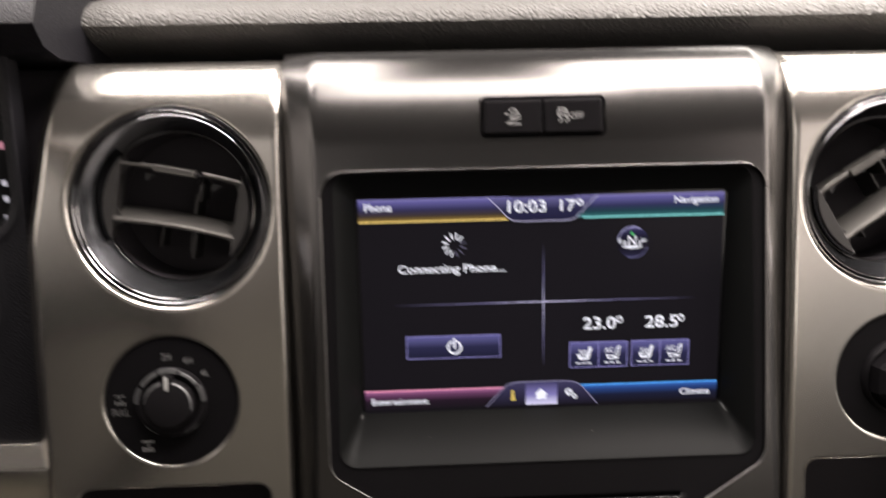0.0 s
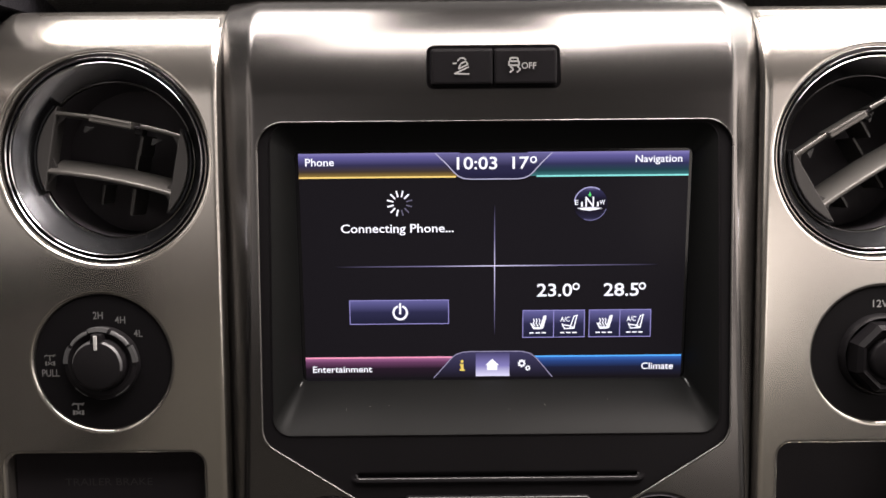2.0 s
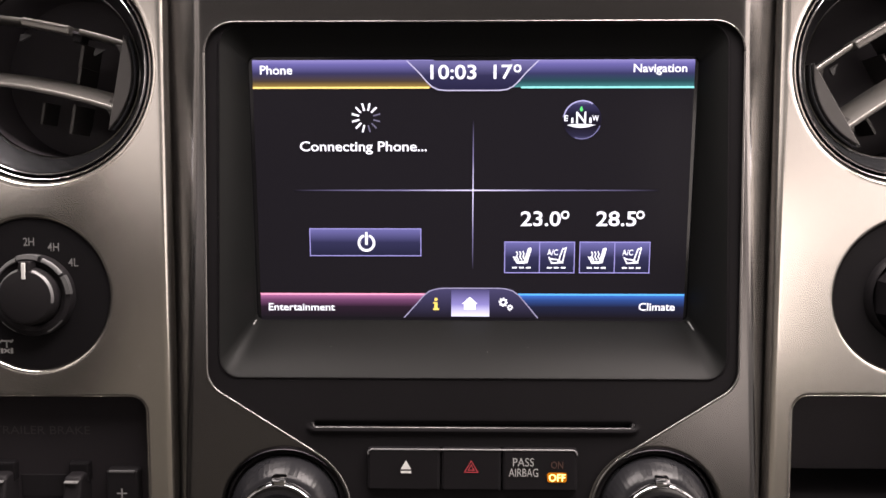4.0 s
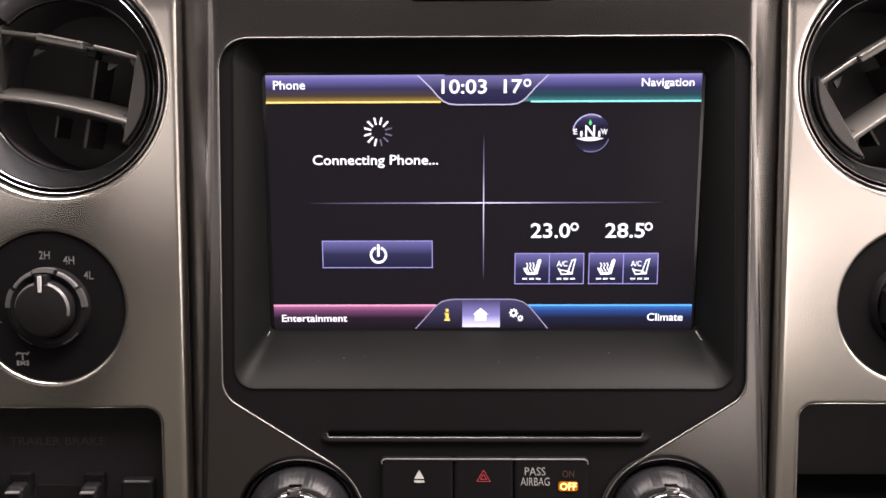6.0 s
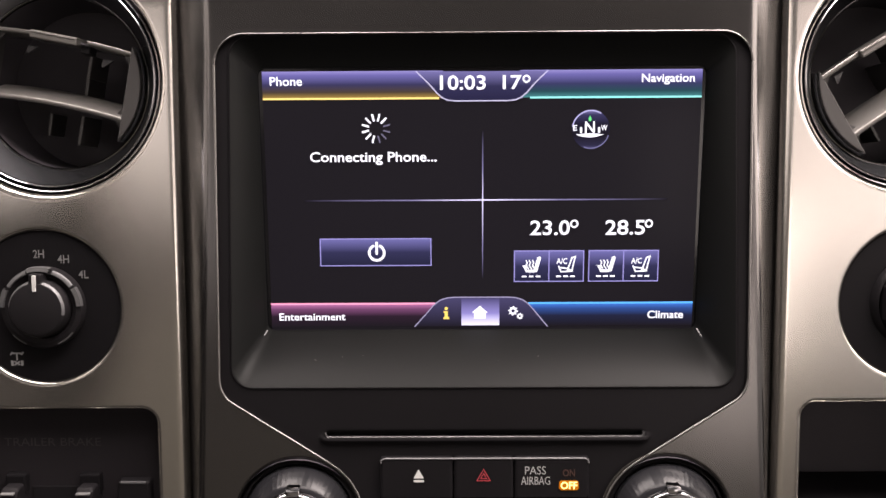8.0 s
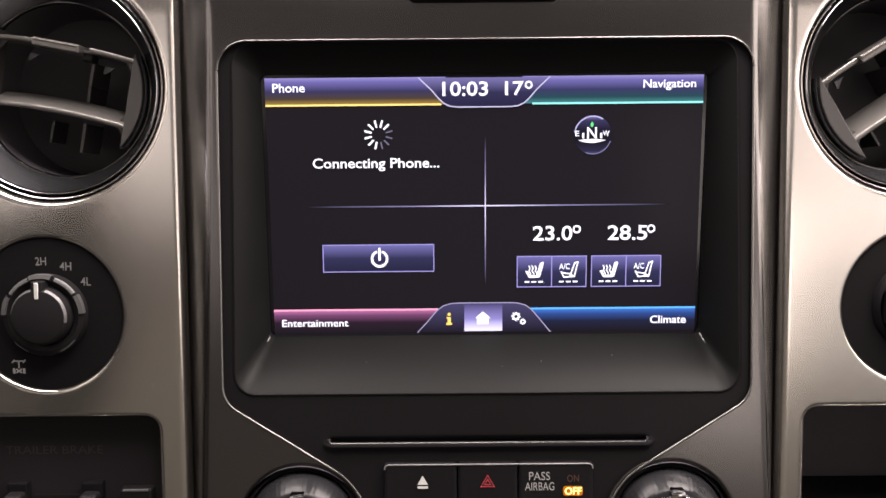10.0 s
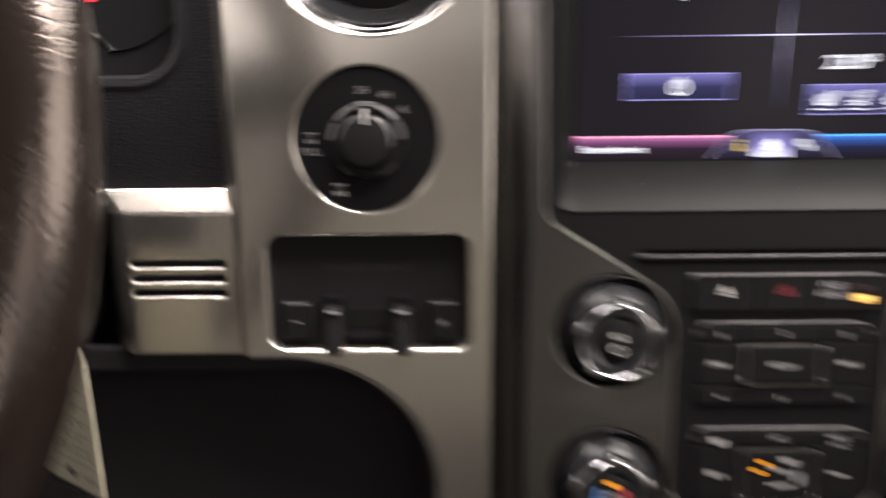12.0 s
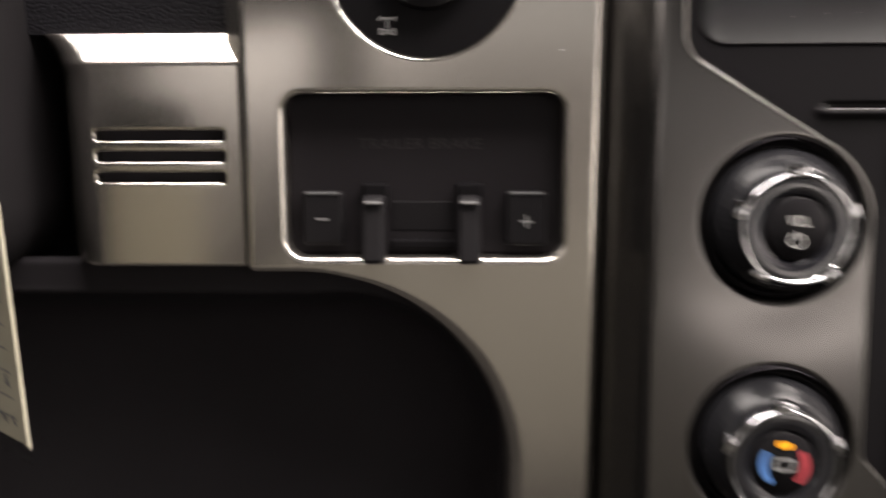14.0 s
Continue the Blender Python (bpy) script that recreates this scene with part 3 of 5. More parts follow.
def plate_height(x, z, d):
    y = face_y(z) + 0.0016
    e = np.maximum(box2(x, z, *RECESS), 0)
    s = np.maximum(box2(x, z, *SLOT), 0)
    low = np.clip((SLOT[1] - z) / 0.0015, 0, 1)
    return y + lip(e, 0.0008) + lip(s, 0.0006) - 0.0016 * low * np.exp(-(np.maximum(s - 0.0012, 0) / 0.0010) ** 2) * (s < 0.004)


sheet("faceplate", (-0.108, 0.108, 0.784, 1.070), 0.0009, plate_solid, plate_height, 0.004, black, plate)
part("slot_inside", rbox(-0.0640, 0.0640, face_y(0.9126) + 0.0040, 0.004, 0.909, 0.919, 0), black, plate)
slot_line = [(-0.0618, 0.9134), (-0.0616, 0.9122), (-0.0608, 0.9114), (0.0608, 0.9114), (0.0616, 0.9122), (0.0618, 0.9134)]
# the lip is coloured paler than the plate for the light it catches
part("slot_lip", sweep([(x, face_y(z) + 0.0012, z) for x, z in slot_line], 0.0006, 8), lip_black, plate, "polished lower lip of the disc slot, lightened where it is lit", True, 80)


def recess_walls():
    """Four sloping walls from the faceplate's opening back to the glass, with a deep ledge below it."""
    def ring(hx0, hx1, z0, z1, r, y):
        pts = rounded([(hx0, z1, r), (hx0, z0, r), (hx1, z0, r), (hx1, z1, r)], 8)
        return [(x, y(z), z) for x, z in pts]
    rings = [ring(-0.0977, 0.0971, 0.9308, 1.0650, 0.008, lambda z: face_y(z) + 0.0012),
             ring(-0.0970, 0.0964, 0.9315, 1.0644, 0.0075, lambda z: face_y(z) + 0.0019),
             ring(-0.0888, 0.0888, 0.9475, 1.0538, 0.003, lambda z: -0.0012 - 0.0016 * (z < 1.0)),
             ring(-0.0887, 0.0887, 0.9476, 1.0537, 0.003, lambda z: 0.0012)]
    bm = bmesh.new()
    rows = [[bm.verts.new(p) for p in r] for r in rings]
    for p, q in zip(rows, rows[1:]):
        for k in range(len(p)):
            j = (k + 1) % len(p)
            bm.faces.new((p[k], p[j], q[j], q[k]))
    return bm


# thin grey beads drawn as the highlights in the lower recess corners
for s in (-1, 1):
    crease = [(s * 0.0884 - 0.0001, -0.0030, 0.9480), (s * 0.0908 - 0.0002, -0.0092, 0.9432), (s * 0.0930 - 0.0003, -0.0160, 0.9382), (s * 0.0945 - 0.0003, -0.0205, 0.9348)]
    part("recess_crease", sweep(crease, 0.0006, 8), crease_grey, plate, "grey line for the highlight in the recess corner", True, 80)
part("screen_recess", recess_walls(), ledge_black, plate, "matt dark grey recess with a deep lower ledge", smooth=True, sharp=60)

rim = [(x, face_y(z) + 0.0016, z) for x, z in rounded([(-0.0981, 1.0654, 0.008), (-0.0981, 0.9304, 0.008), (0.0975, 0.9304, 0.008), (0.0975, 1.0654, 0.008)], 10)]
part("recess_rim", sweep(rim, 0.0004, 8, True), black, plate, "thin glossy black rim", True, 80)

# ---- the display: 800 by 480 units ----
display = thing("touchscreen", (0, 0, 0), "lit touchscreen showing phone, navigation, entertainment and climate", "touchscreen")
part("glass", rbox(-0.0895, 0.0895, 0.0, 0.006, 0.945, 1.056, 0.0005), mat("black_display_glass", (0.004, 0.004, 0.005), 0.12, 0, shine=0.3), display, "black display glass")


def U(u, v):
    """From the display's own units, a little stretched near its top, to metres."""
    return -0.087 + 0.174 * u / 800, 1.0521 - 0.105 * (v - 4.6 * (1 - (v / 480) ** 3)) / 480


def show(name, polys, material, layer=1, label=""):
    return part(name, flat([[U(*p) for p in poly] for poly in polys], -0.00012 * layer), material, display, label)


def words(name, s, u, v, wide, tall, material, anchor="l", layer=4):
    x, z = U(u, v)
    return text(name, s, x, z, -0.00012 * layer, wide * 0.174 / 800, tall * 0.105 / 480, material, display, anchor, 0.014)


def rect(u0, v0, u1, v1):
    return [(u0, v0), (u1, v0), (u1, v1), (u0, v1)]


def frame_of(pts, w):
    """Thin strokes along an open line of points."""
    out = []
    for (a, b), (c, d) in zip(pts, pts[1:]):
        k = math.hypot(c - a, d - b) or 1
        nx, ny = -(d - b) / k * w / 2, (c - a) / k * w / 2
        ex, ey = (c - a) / k * w / 2, (d - b) / k * w / 2
        out.append([(a + nx - ex, b + ny - ey), (c + nx + ex, d + ny + ey), (c - nx + ex, d - ny + ey), (a - nx - ex, b - ny - ey)])
    return out


def disc(u, v, r, n=28, a0=0, a1=360):
    return [(u + r * math.cos(radians(a0 + (a1 - a0) * k / n)), v + r * math.sin(radians(a0 + (a1 - a0) * k / n))) for k in range(n + (a1 - a0 < 360))]


LCD = bpy.data.materials.new("display_black")
LCD.use_nodes = True
shell = LCD.node_tree.nodes["Principled BSDF"]
shell.inputs["Base Color"].default_value, shell.inputs["Roughness"].default_value = (0.004, 0.004, 0.005, 1), 0.16
shell.inputs["Specular IOR Level"].default_value = 0.03
shell.inputs["Emission Color"].default_value, shell.inputs["Emission Strength"].default_value = (0.0070, 0.0057, 0.0076, 1), 1.0
WHITE = lit("display_white", (0.92, 0.91, 1.0), 1.15)
LILAC = lit("display_lilac_line", (0.30, 0.27, 0.62), 1.0)
DIM = lit("display_dim_white", (0.13, 0.12, 0.18), 1.0)
YELLOW = lit("display_yellow", (1.0, 0.72, 0.16), 0.9)
GREEN = lit("display_green", (0.12, 0.75, 0.20), 1.0)
BAR_L = lit("display_phone_bar", (1, 1, 1), 1.0, [(0, (0.30, 0.19, 0.045)), (0.22, (0.06, 0.042, 0.03)), (0.5, (0.035, 0.032, 0.085)), (0.85, (0.13, 0.115, 0.33)), (1, (0.25, 0.22, 0.50))])
BAR_R = lit("display_navigation_bar", (1, 1, 1), 1.0, [(0, (0.05, 0.19, 0.20)), (0.22, (0.018, 0.055, 0.07)), (0.5, (0.035, 0.036, 0.10)), (0.85, (0.13, 0.115, 0.33)), (1, (0.25, 0.22, 0.50))])
LOW_L = lit("display_entertainment_bar", (1, 1, 1), 1.0, [(0, (0.011, 0.009, 0.012)), (0.45, (0.022, 0.012, 0.022)), (0.75, (0.14, 0.050, 0.12)), (1, (0.44, 0.15, 0.33))])
LOW_R = lit("display_climate_bar", (1, 1, 1), 1.0, [(0, (0.011, 0.009, 0.012)), (0.45, (0.014, 0.016, 0.04)), (0.75, (0.025, 0.06, 0.22)), (1, (0.05, 0.17, 0.60))])
TAB = lit("display_tab", (1, 1, 1), 1.0, [(0, (0.018, 0.016, 0.045)), (0.5, (0.028, 0.026, 0.07)), (1, (0.15, 0.135, 0.32))])
LOW_TAB = lit("display_lower_tab", (1, 1, 1), 1.0, [(0, (0.012, 0.010, 0.016)), (1, (0.055, 0.048, 0.115))])
KEY = lit("display_key", (1, 1, 1), 1.0, [(0, (0.016, 0.016, 0.038)), (0.5, (0.028, 0.027, 0.072)), (1, (0.135, 0.126, 0.33))])
HOME = lit("display_home_key", (1, 1, 1), 1.0, [(0, (0.80, 0.76, 1.0)), (0.45, (0.24, 0.21, 0.50)), (1, (0.07, 0.06, 0.16))])
AMBER_LINE, TEAL_LINE, PINK_LINE, BLUE_LINE = lit("display_amber_line", (1.0, 0.70, 0.22), 1.0), lit("display_teal_line", (0.28, 0.80, 0.78), 1.0), lit("display_pink_line", (0.92, 0.34, 0.52), 1.0), lit("display_blue_line", (0.10, 0.42, 1.0), 1.0)
FADE_H = lit("display_cross_line", (1, 1, 1), 1.0, [(0, (0.011, 0.009, 0.012)), (0.30, (0.20, 0.18, 0.34)), (0.5, (0.75, 0.70, 1.0)), (0.70, (0.20, 0.18, 0.34)), (1, (0.011, 0.009, 0.012))], "X")
FADE_V = lit("display_upright_line", (1, 1, 1), 1.0, [(0, (0.011, 0.009, 0.012)), (0.25, (0.20, 0.18, 0.34)), (0.52, (0.75, 0.70, 1.0)), (0.75, (0.20, 0.18, 0.34)), (1, (0.011, 0.009, 0.012))])
GLOBE = lit("display_compass_globe", (1, 1, 1), 1.0, [(0, (0.06, 0.055, 0.13)), (0.10, (0.022, 0.020, 0.045)), (0.35, (0.011, 0.009, 0.014)), (0.65, (0.014, 0.012, 0.026)), (0.88, (0.035, 0.032, 0.085)), (1, (0.16, 0.145, 0.32))])

show("backlight", [rect(0, 2.4, 800, 480)], LCD, 1)
show("title_bar", [rect(0, 2.4, 330, 51)], BAR_L, 2)
show("title_bar", [rect(470, 2.4, 800, 51)], BAR_R, 2)
show("title_line", [rect(0, 49.5, 322, 53)], AMBER_LINE, 3)
show("title_line", [rect(488, 49.5, 800, 53)], TEAL_LINE, 3)
tab = [(281, 4), (304, 26), (318, 42), (327, 50), (338, 55), (352, 56.5), (448, 56.5), (462, 55), (473, 50), (482, 42), (496, 26), (519, 4)]
show("clock_tab", [tab], TAB, 4)
show("clock_tab_edge", frame_of(tab, 2.2), lit("display_tab_edge", (0.62, 0.58, 0.82), 0.8), 5)
words("caption", "Phone", 14, 20, 59, 16, WHITE)
words("caption", "Navigation", 786, 20, 96, 19.5, WHITE, "r")
words("clock_reading", "10:03", 324, 24, 83, 26, WHITE, "l", 6)
words("temperature_reading", "17", 438, 24, 34, 25, WHITE, "l", 6)
show("degree_sign", frame_of(disc(481, 18, 5.5, 20) + [disc(481, 18, 5.5, 20)[0]], 3.0), WHITE, 6)
for k in range(12):
    a = radians(30 * k - 75)
    c, s = math.cos(a), math.sin(a)
    dim = k in (2, 3, 4, 5)
    w = 3.6 - 0.7 * dim
    show("spinner_bar", frame_of([(206 + 15 * c, 105 + 15 * s), (206 + 25 * c, 105 + 25 * s)], w), DIM if dim else WHITE, 3)
words("caption", "Connecting Phone...", 83, 159, 234, 24, WHITE)
show("compass_globe", [disc(600, 109, 35, 40)], GLOBE, 2)
show("compass_rim", frame_of(disc(600, 109, 34, 24, 190, 300), 2.4), lit("display_globe_rim", (0.42, 0.39, 0.66), 1.0), 3)
show("compass_rim", frame_of(disc(600, 109, 34, 20, 20, 110), 2.0), lit("display_globe_shade", (0.16, 0.15, 0.30), 1.0), 3)
show("compass_glow", [[(572, 118), (585, 122), (598, 123.5), (611, 122), (624, 118), (611, 116.5), (598, 116), (585, 116.5)]], WHITE, 3)
words("compass_letter", "N", 598, 105, 18, 21, WHITE, "c", 4)
words("compass_letter", "E", 571, 106, 7, 10, WHITE, "c", 4)
words("compass_letter", "W", 624, 106, 12, 10, WHITE, "c", 4)
show("compass_tick", [rect(580, 105, 584, 115), rect(613, 105, 617, 115)], WHITE, 4)
show("compass_needle", [[(598, 84), (601, 90), (599.5, 94), (596.5, 94), (595, 90)]], GREEN, 4)
show("cross_line", [rect(70, 235, 745, 237.4)], FADE_H, 2)
show("cross_line", [rect(401, 110, 403, 382)], FADE_V, 3)
show("power_key", [rect(97, 307, 305, 357)], KEY, 2)
show("power_key_edge", frame_of(rect(97, 307, 305, 357) + [(97, 307)], 1.8), LILAC, 3)
ring = disc(203, 333, 14, 30, -62, 242)
show("power_icon", frame_of(ring, 4.6) + frame_of([(203, 315), (203, 334)], 4.6), WHITE, 4)
words("temperature_reading", "23.0", 491, 288, 74, 28, WHITE)
words("temperature_reading", "28.5", 631, 288, 74, 28, WHITE)
for u in (573, 712):
    o = disc(u, 281, 6, 20)
    show("degree_sign", frame_of(o + o[:1], 3.2), WHITE, 4)
for u0 in (462, 602):
    show("seat_key", [rect(u0, 331, u0 + 65, 388)], KEY, 2)
    show("seat_key", [rect(u0 + 65, 331, u0 + 130, 388)], KEY, 2)
    show("seat_key_edge", frame_of(rect(u0, 331, u0 + 130, 388) + [(u0, 331)], 1.8) + frame_of([(u0 + 65, 331), (u0 + 65, 388)], 1.8), LILAC, 3)
    for k, base in enumerate((u0 + 32, u0 + 97)):
        show("seat_back", [[(base + 4, 366), (base + 11, 343), (base + 16, 341), (base + 18, 344), (base + 11, 369), (base + 8, 371)]] if not k else frame_of([(base + 3, 367), (base + 11, 344), (base + 17, 342), (base + 11, 368)], 2.6), WHITE, 4)
        show("seat_cushion", [[(base - 17, 358), (base - 12, 358), (base - 8, 366), (base + 8, 366), (base + 6, 371), (base - 10, 371)]] if not k else frame_of([(base - 14, 360), (base - 9, 370), (base + 11, 369), (base + 3, 364), (base - 12, 362)], 2.6), WHITE, 4)
        for j in range(3):
            show("level_dash", [rect(base - 18 + 13 * j, 377, base - 9 + 13 * j, 380)], WHITE, 4)
            if not k:
                show("heat_wave", frame_of([(base - 10 + 6 * j, 349), (base - 8 + 6 * j, 353), (base - 10 + 6 * j, 358), (base - 6 + 6 * j, 364)], 2.2), WHITE, 4)
    words("seat_letters", "A/C", u0 + 89, 350, 20, 11, WHITE, "c", 4)
show("lower_bar", [rect(0, 428, 320, 472)], LOW_L, 2)
show("lower_bar", [rect(480, 428, 800, 472)], LOW_R, 2)
show("lower_line", [rect(0, 427, 312, 430.5)], PINK_LINE, 3)
show("lower_line", [rect(488, 427, 800, 430.5)], BLUE_LINE, 3)
low_tab = [(273, 472), (296, 447), (310, 431), (322, 422), (336, 418), (350, 417), (450, 417), (464, 418), (478, 422), (490, 431), (504, 447), (525, 472)]
show("home_tab", [low_tab], LOW_TAB, 4)
show("home_tab_edge", frame_of(low_tab, 2.0), lit("display_home_edge", (0.34, 0.31, 0.48), 0.9), 5)
show("home_key", [rect(362, 420, 434, 470)], HOME, 5)
show("home_icon", [[(397, 433), (412, 446), (408, 446), (408, 457), (386, 457), (386, 446), (382, 446)]], WHITE, 6)
show("info_icon", [disc(333, 438, 3.2, 14), rect(330, 443, 336, 456), rect(327.5, 454, 338.5, 458), rect(328, 443, 333, 446)], YELLOW, 6)
for gu, gv, gr, teeth in ((460, 443, 9, 8), (473, 453, 6, 8)):
    pts = []
    for k in range(teeth * 4):
        r = gr if k % 4 in (0, 1) else gr * 0.74
        a = 2 * math.pi * k / (teeth * 4)
        pts.append((gu + r * math.cos(a), gv + r * math.sin(a)))
    hub = [(gu + gr * 0.36 * math.cos(2 * math.pi * k / len(pts)), gv + gr * 0.36 * math.sin(2 * math.pi * k / len(pts))) for k in range(len(pts))]
    show("gear_icon", [[pts[k], pts[(k + 1) % len(pts)], hub[(k + 1) % len(pts)], hub[k]] for k in range(len(pts))], WHITE, 6)
words("caption", "Entertainment", 15, 453, 126, 14, WHITE)
words("caption", "Climate", 783, 451, 68, 15, WHITE, "r")


# ---- buttons and pads on the faceplate ----
def on_face(z, proud=0.0):
    """Controls are set out flat here and laid on the leaning face by rest()."""
    return 0.0016 - proud


def rest(ob):
    settle(ob, face_y, (0.0, 0.9034), (0.0, 0.9043), (1.005, 0.985))


def key_cap(parent, x0, x1, z0, z1, proud=0.0022, r=0.0012, name="button", material=None):
    y = on_face((z0 + z1) / 2)
    return part(name, rbox(x0, x1, y - proud, y + 0.003, z0, z1, r), material or button, parent)


row = thing("hazard_button_row", (0, 0, 0), "row of black eject, hazard and airbag buttons", "buttons")
for x0, x1 in ((-0.0402, -0.0121), (-0.0119, 0.0112), (0.0114, 0.0402)):
    b = key_cap(row, x0, x1, 0.8868, 0.9034)
edge = [(-0.0399, 0.9012), (-0.0396, 0.9024), (-0.0385, 0.9030), (0.0385, 0.9030), (0.0396, 0.9024), (0.0399, 0.9012)]
# highlight along the row's top, drawn as a grey bead
part("worn_edge", sweep([(x, on_face(z, 0.0020), z) for x, z in edge], 0.0004, 6), edge_grey, row, "grey line for the highlight on the upper edge", True, 80)
yr = on_face(0.895, 0.0024)
part("eject_icon", flat([[(-0.0273, 0.8955), (-0.0233, 0.8955), (-0.0253, 0.8990)], [(-0.0273, 0.8940), (-0.0233, 0.8940), (-0.0233, 0.8949), (-0.0273, 0.8949)]], yr), ink, row)
for rr, ww in ((0.0032, 0.0005), (0.0016, 0.0005)):
    tri = [(rr * math.cos(radians(90 + 120 * k)) - 0.0004, 0.8960 + rr * math.sin(radians(90 + 120 * k))) for k in range(3)]
    part("hazard_triangle", band(tri, ww, yr), ink_red, row)
text("airbag_letters", "PASS", 0.0195, 0.8985, yr, 0.0080, 0.0032, ink_dim, row, "c", 0.0)
text("airbag_letters", "AIRBAG", 0.0195, 0.8945, yr, 0.0112, 0.0032, ink_dim, row, "c", 0.0)
part("airbag_lamp", flat([rounded([(0.0285, 0.8908, 0.001), (0.0360, 0.8908, 0.001), (0.0360, 0.8946, 0.001), (0.0285, 0.8946, 0.001)], 4)], yr), lit("amber_lamp_lens", (1.0, 0.30, 0.01), 0.40), row, "amber lamp lens")
text("airbag_lamp_letters", "ON", 0.0323, 0.8975, yr, 0.0046, 0.0028, ink_unlit, row, "c", 0.01)
text("airbag_lamp_letters", "OFF", 0.0323, 0.8927, yr - 0.0002, 0.0064, 0.0029, lit("amber_lamp_letter", (1.0, 0.72, 0.22), 2.2), row, "c", 0.02)
rest(row)


def pad(name, label, z_top, z_bot, box, labels):
    ob = thing(name, (0, 0, 0), label, "buttons")
    zc = (z_top + z_bot) / 2
    y = on_face(zc)
    out = rounded([(-0.0335, z_top, 0.002), (-0.0375, z_top - 0.005, 0.002), (-0.0375, z_bot + 0.005, 0.002), (-0.0335, z_bot, 0.002), (0.0335, z_bot, 0.002), (0.0375, z_bot + 0.005, 0.002), (0.0375, z_top - 0.005, 0.002), (0.0335, z_top, 0.002)], 4)
    part("pad_base", slab(out, y - 0.0012, y + 0.004, 0.0008), button, ob)
    edge = [(-0.0371, z_top - 0.0062), (-0.0367, z_top - 0.0048), (-0.0336, z_top - 0.0010), (-0.0320, z_top - 0.0005)]
    # the pad's upper edge carries its highlight as a grey bead
    part("worn_edge", sweep([(x, y - 0.0013, z) for x, z in edge + [(-x, z) for x, z in edge[::-1]]], 0.0004, 6), edge_grey, ob, "grey line for the highlight on the upper edge", True, 80)
    bx, bz0, bz1 = box
    cols = ((-0.0365, -bx - 0.001), (-bx, bx), (bx + 0.001, 0.0365))
    rows = ((bz1 + 0.0008, z_top - 0.0018), (bz0, bz1), (z_bot + 0.001, bz0 - 0.0008))
    for i, (a, b) in enumerate(cols):
        for j, (p, q) in enumerate(rows):
            if not (i == 1 and j == 1):
                part("button", rbox(a + 0.0005, b - 0.0005, y - 0.0019, y, p + 0.0002, q - 0.0002, 0.0005), button, ob)
    part("center_key", rbox(-bx + 0.001, bx - 0.001, y - 0.0032, y, bz0 + 0.001, bz1 - 0.001, 0.001), button, ob, "black center key")
    rim = rounded([(-bx, bz1, 0.0015), (-bx, bz0, 0.0015), (bx, bz0, 0.0015), (bx, bz1, 0.0015)], 4)
    part("chrome_frame", band(rim, 0.0007, y - 0.0030, 0.002), chrome_dark, ob, "dark chrome frame")
    for sx in (-1, 1):
        for zz in (bz0 + 0.002, bz1 - 0.002):
            part("frame_corner", rbox(sx * bx - 0.0007, sx * bx + 0.0007, y - 0.0036, y - 0.001, zz - 0.0014, zz + 0.0014, 0.0005), chrome, ob, "bright chrome corner")
    for s, x, z, w, h, m in labels:
        text("button_letters", s, x, z, y - 0.0024 - (0.0012 if s == "MEDIA" else 0), w, h, m, ob, "c", 0.012)
    return ob, y


media, ym = pad("media_pad", "black media button pad with chrome-cornered center key", 0.8825, 0.8445, (0.0165, 0.8545, 0.8730),
      [("1", -0.0265, 0.8767, 0.0010, 0.0028, ink_dim), ("2", 0.0, 0.8777, 0.0018, 0.0028, ink_dim), ("3", 0.0262, 0.8767, 0.0018, 0.0028, ink_dim),
       ("4", -0.0265, 0.8493, 0.0018, 0.0026, ink_dim), ("5", 0.0, 0.8485, 0.0018, 0.0026, ink_dim), ("6", 0.0262, 0.8493, 0.0018, 0.0026, ink_dim),
       ("MEDIA", 0.0, 0.8637, 0.0102, 0.0028, ink_dim)])
for s in (-1, 1):
    part("skip_icon", flat([[(s * 0.0245, 0.8655), (s * 0.0245, 0.8623), (s * 0.0272, 0.8639)], [(s * 0.0270, 0.8655), (s * 0.0270, 0.8623), (s * 0.0297, 0.8639)], [(s * 0.0299, 0.8655), (s * 0.0306, 0.8655), (s * 0.0306, 0.8623), (s * 0.0299, 0.8623)]], ym - 0.0024), ink_dim, media)
climate, yc = pad("climate_pad", "black climate button pad with lit airflow symbols", 0.8350, 0.7920, (0.0158, 0.8015, 0.8260),
      [("A/C", 0.0, 0.8303, 0.0056, 0.0026, ink_dim), ("MAX", 0.0258, 0.8307, 0.0066, 0.0024, ink_dim), ("A/C", 0.0258, 0.8273, 0.0054, 0.0024, ink_dim),
       ("AUTO", 0.0, 0.7970, 0.0080, 0.0027, ink_dim), ("R", -0.0240, 0.8135, 0.0022, 0.0027, ink_dim)])
part("defrost_icon", flat([[(-0.0295, 0.8303), (-0.0225, 0.8303), (-0.0240, 0.8270), (-0.0280, 0.8270)]], yc - 0.0024), ink_dim, climate)
part("fan_icon", flat([[(-0.0298, 0.8153), (-0.0262, 0.8153), (-0.0262, 0.8123), (-0.0298, 0.8123)]], yc - 0.0024), ink_dim, climate)
part("fan_icon", flat([[(-0.0278, 0.8005), (-0.0248, 0.8005), (-0.0248, 0.7973), (-0.0278, 0.7973)], [(-0.0236, 0.7995), (-0.0218, 0.7995), (-0.0218, 0.7985), (-0.0236, 0.7985)]], yc - 0.0024), ink_dim, climate)
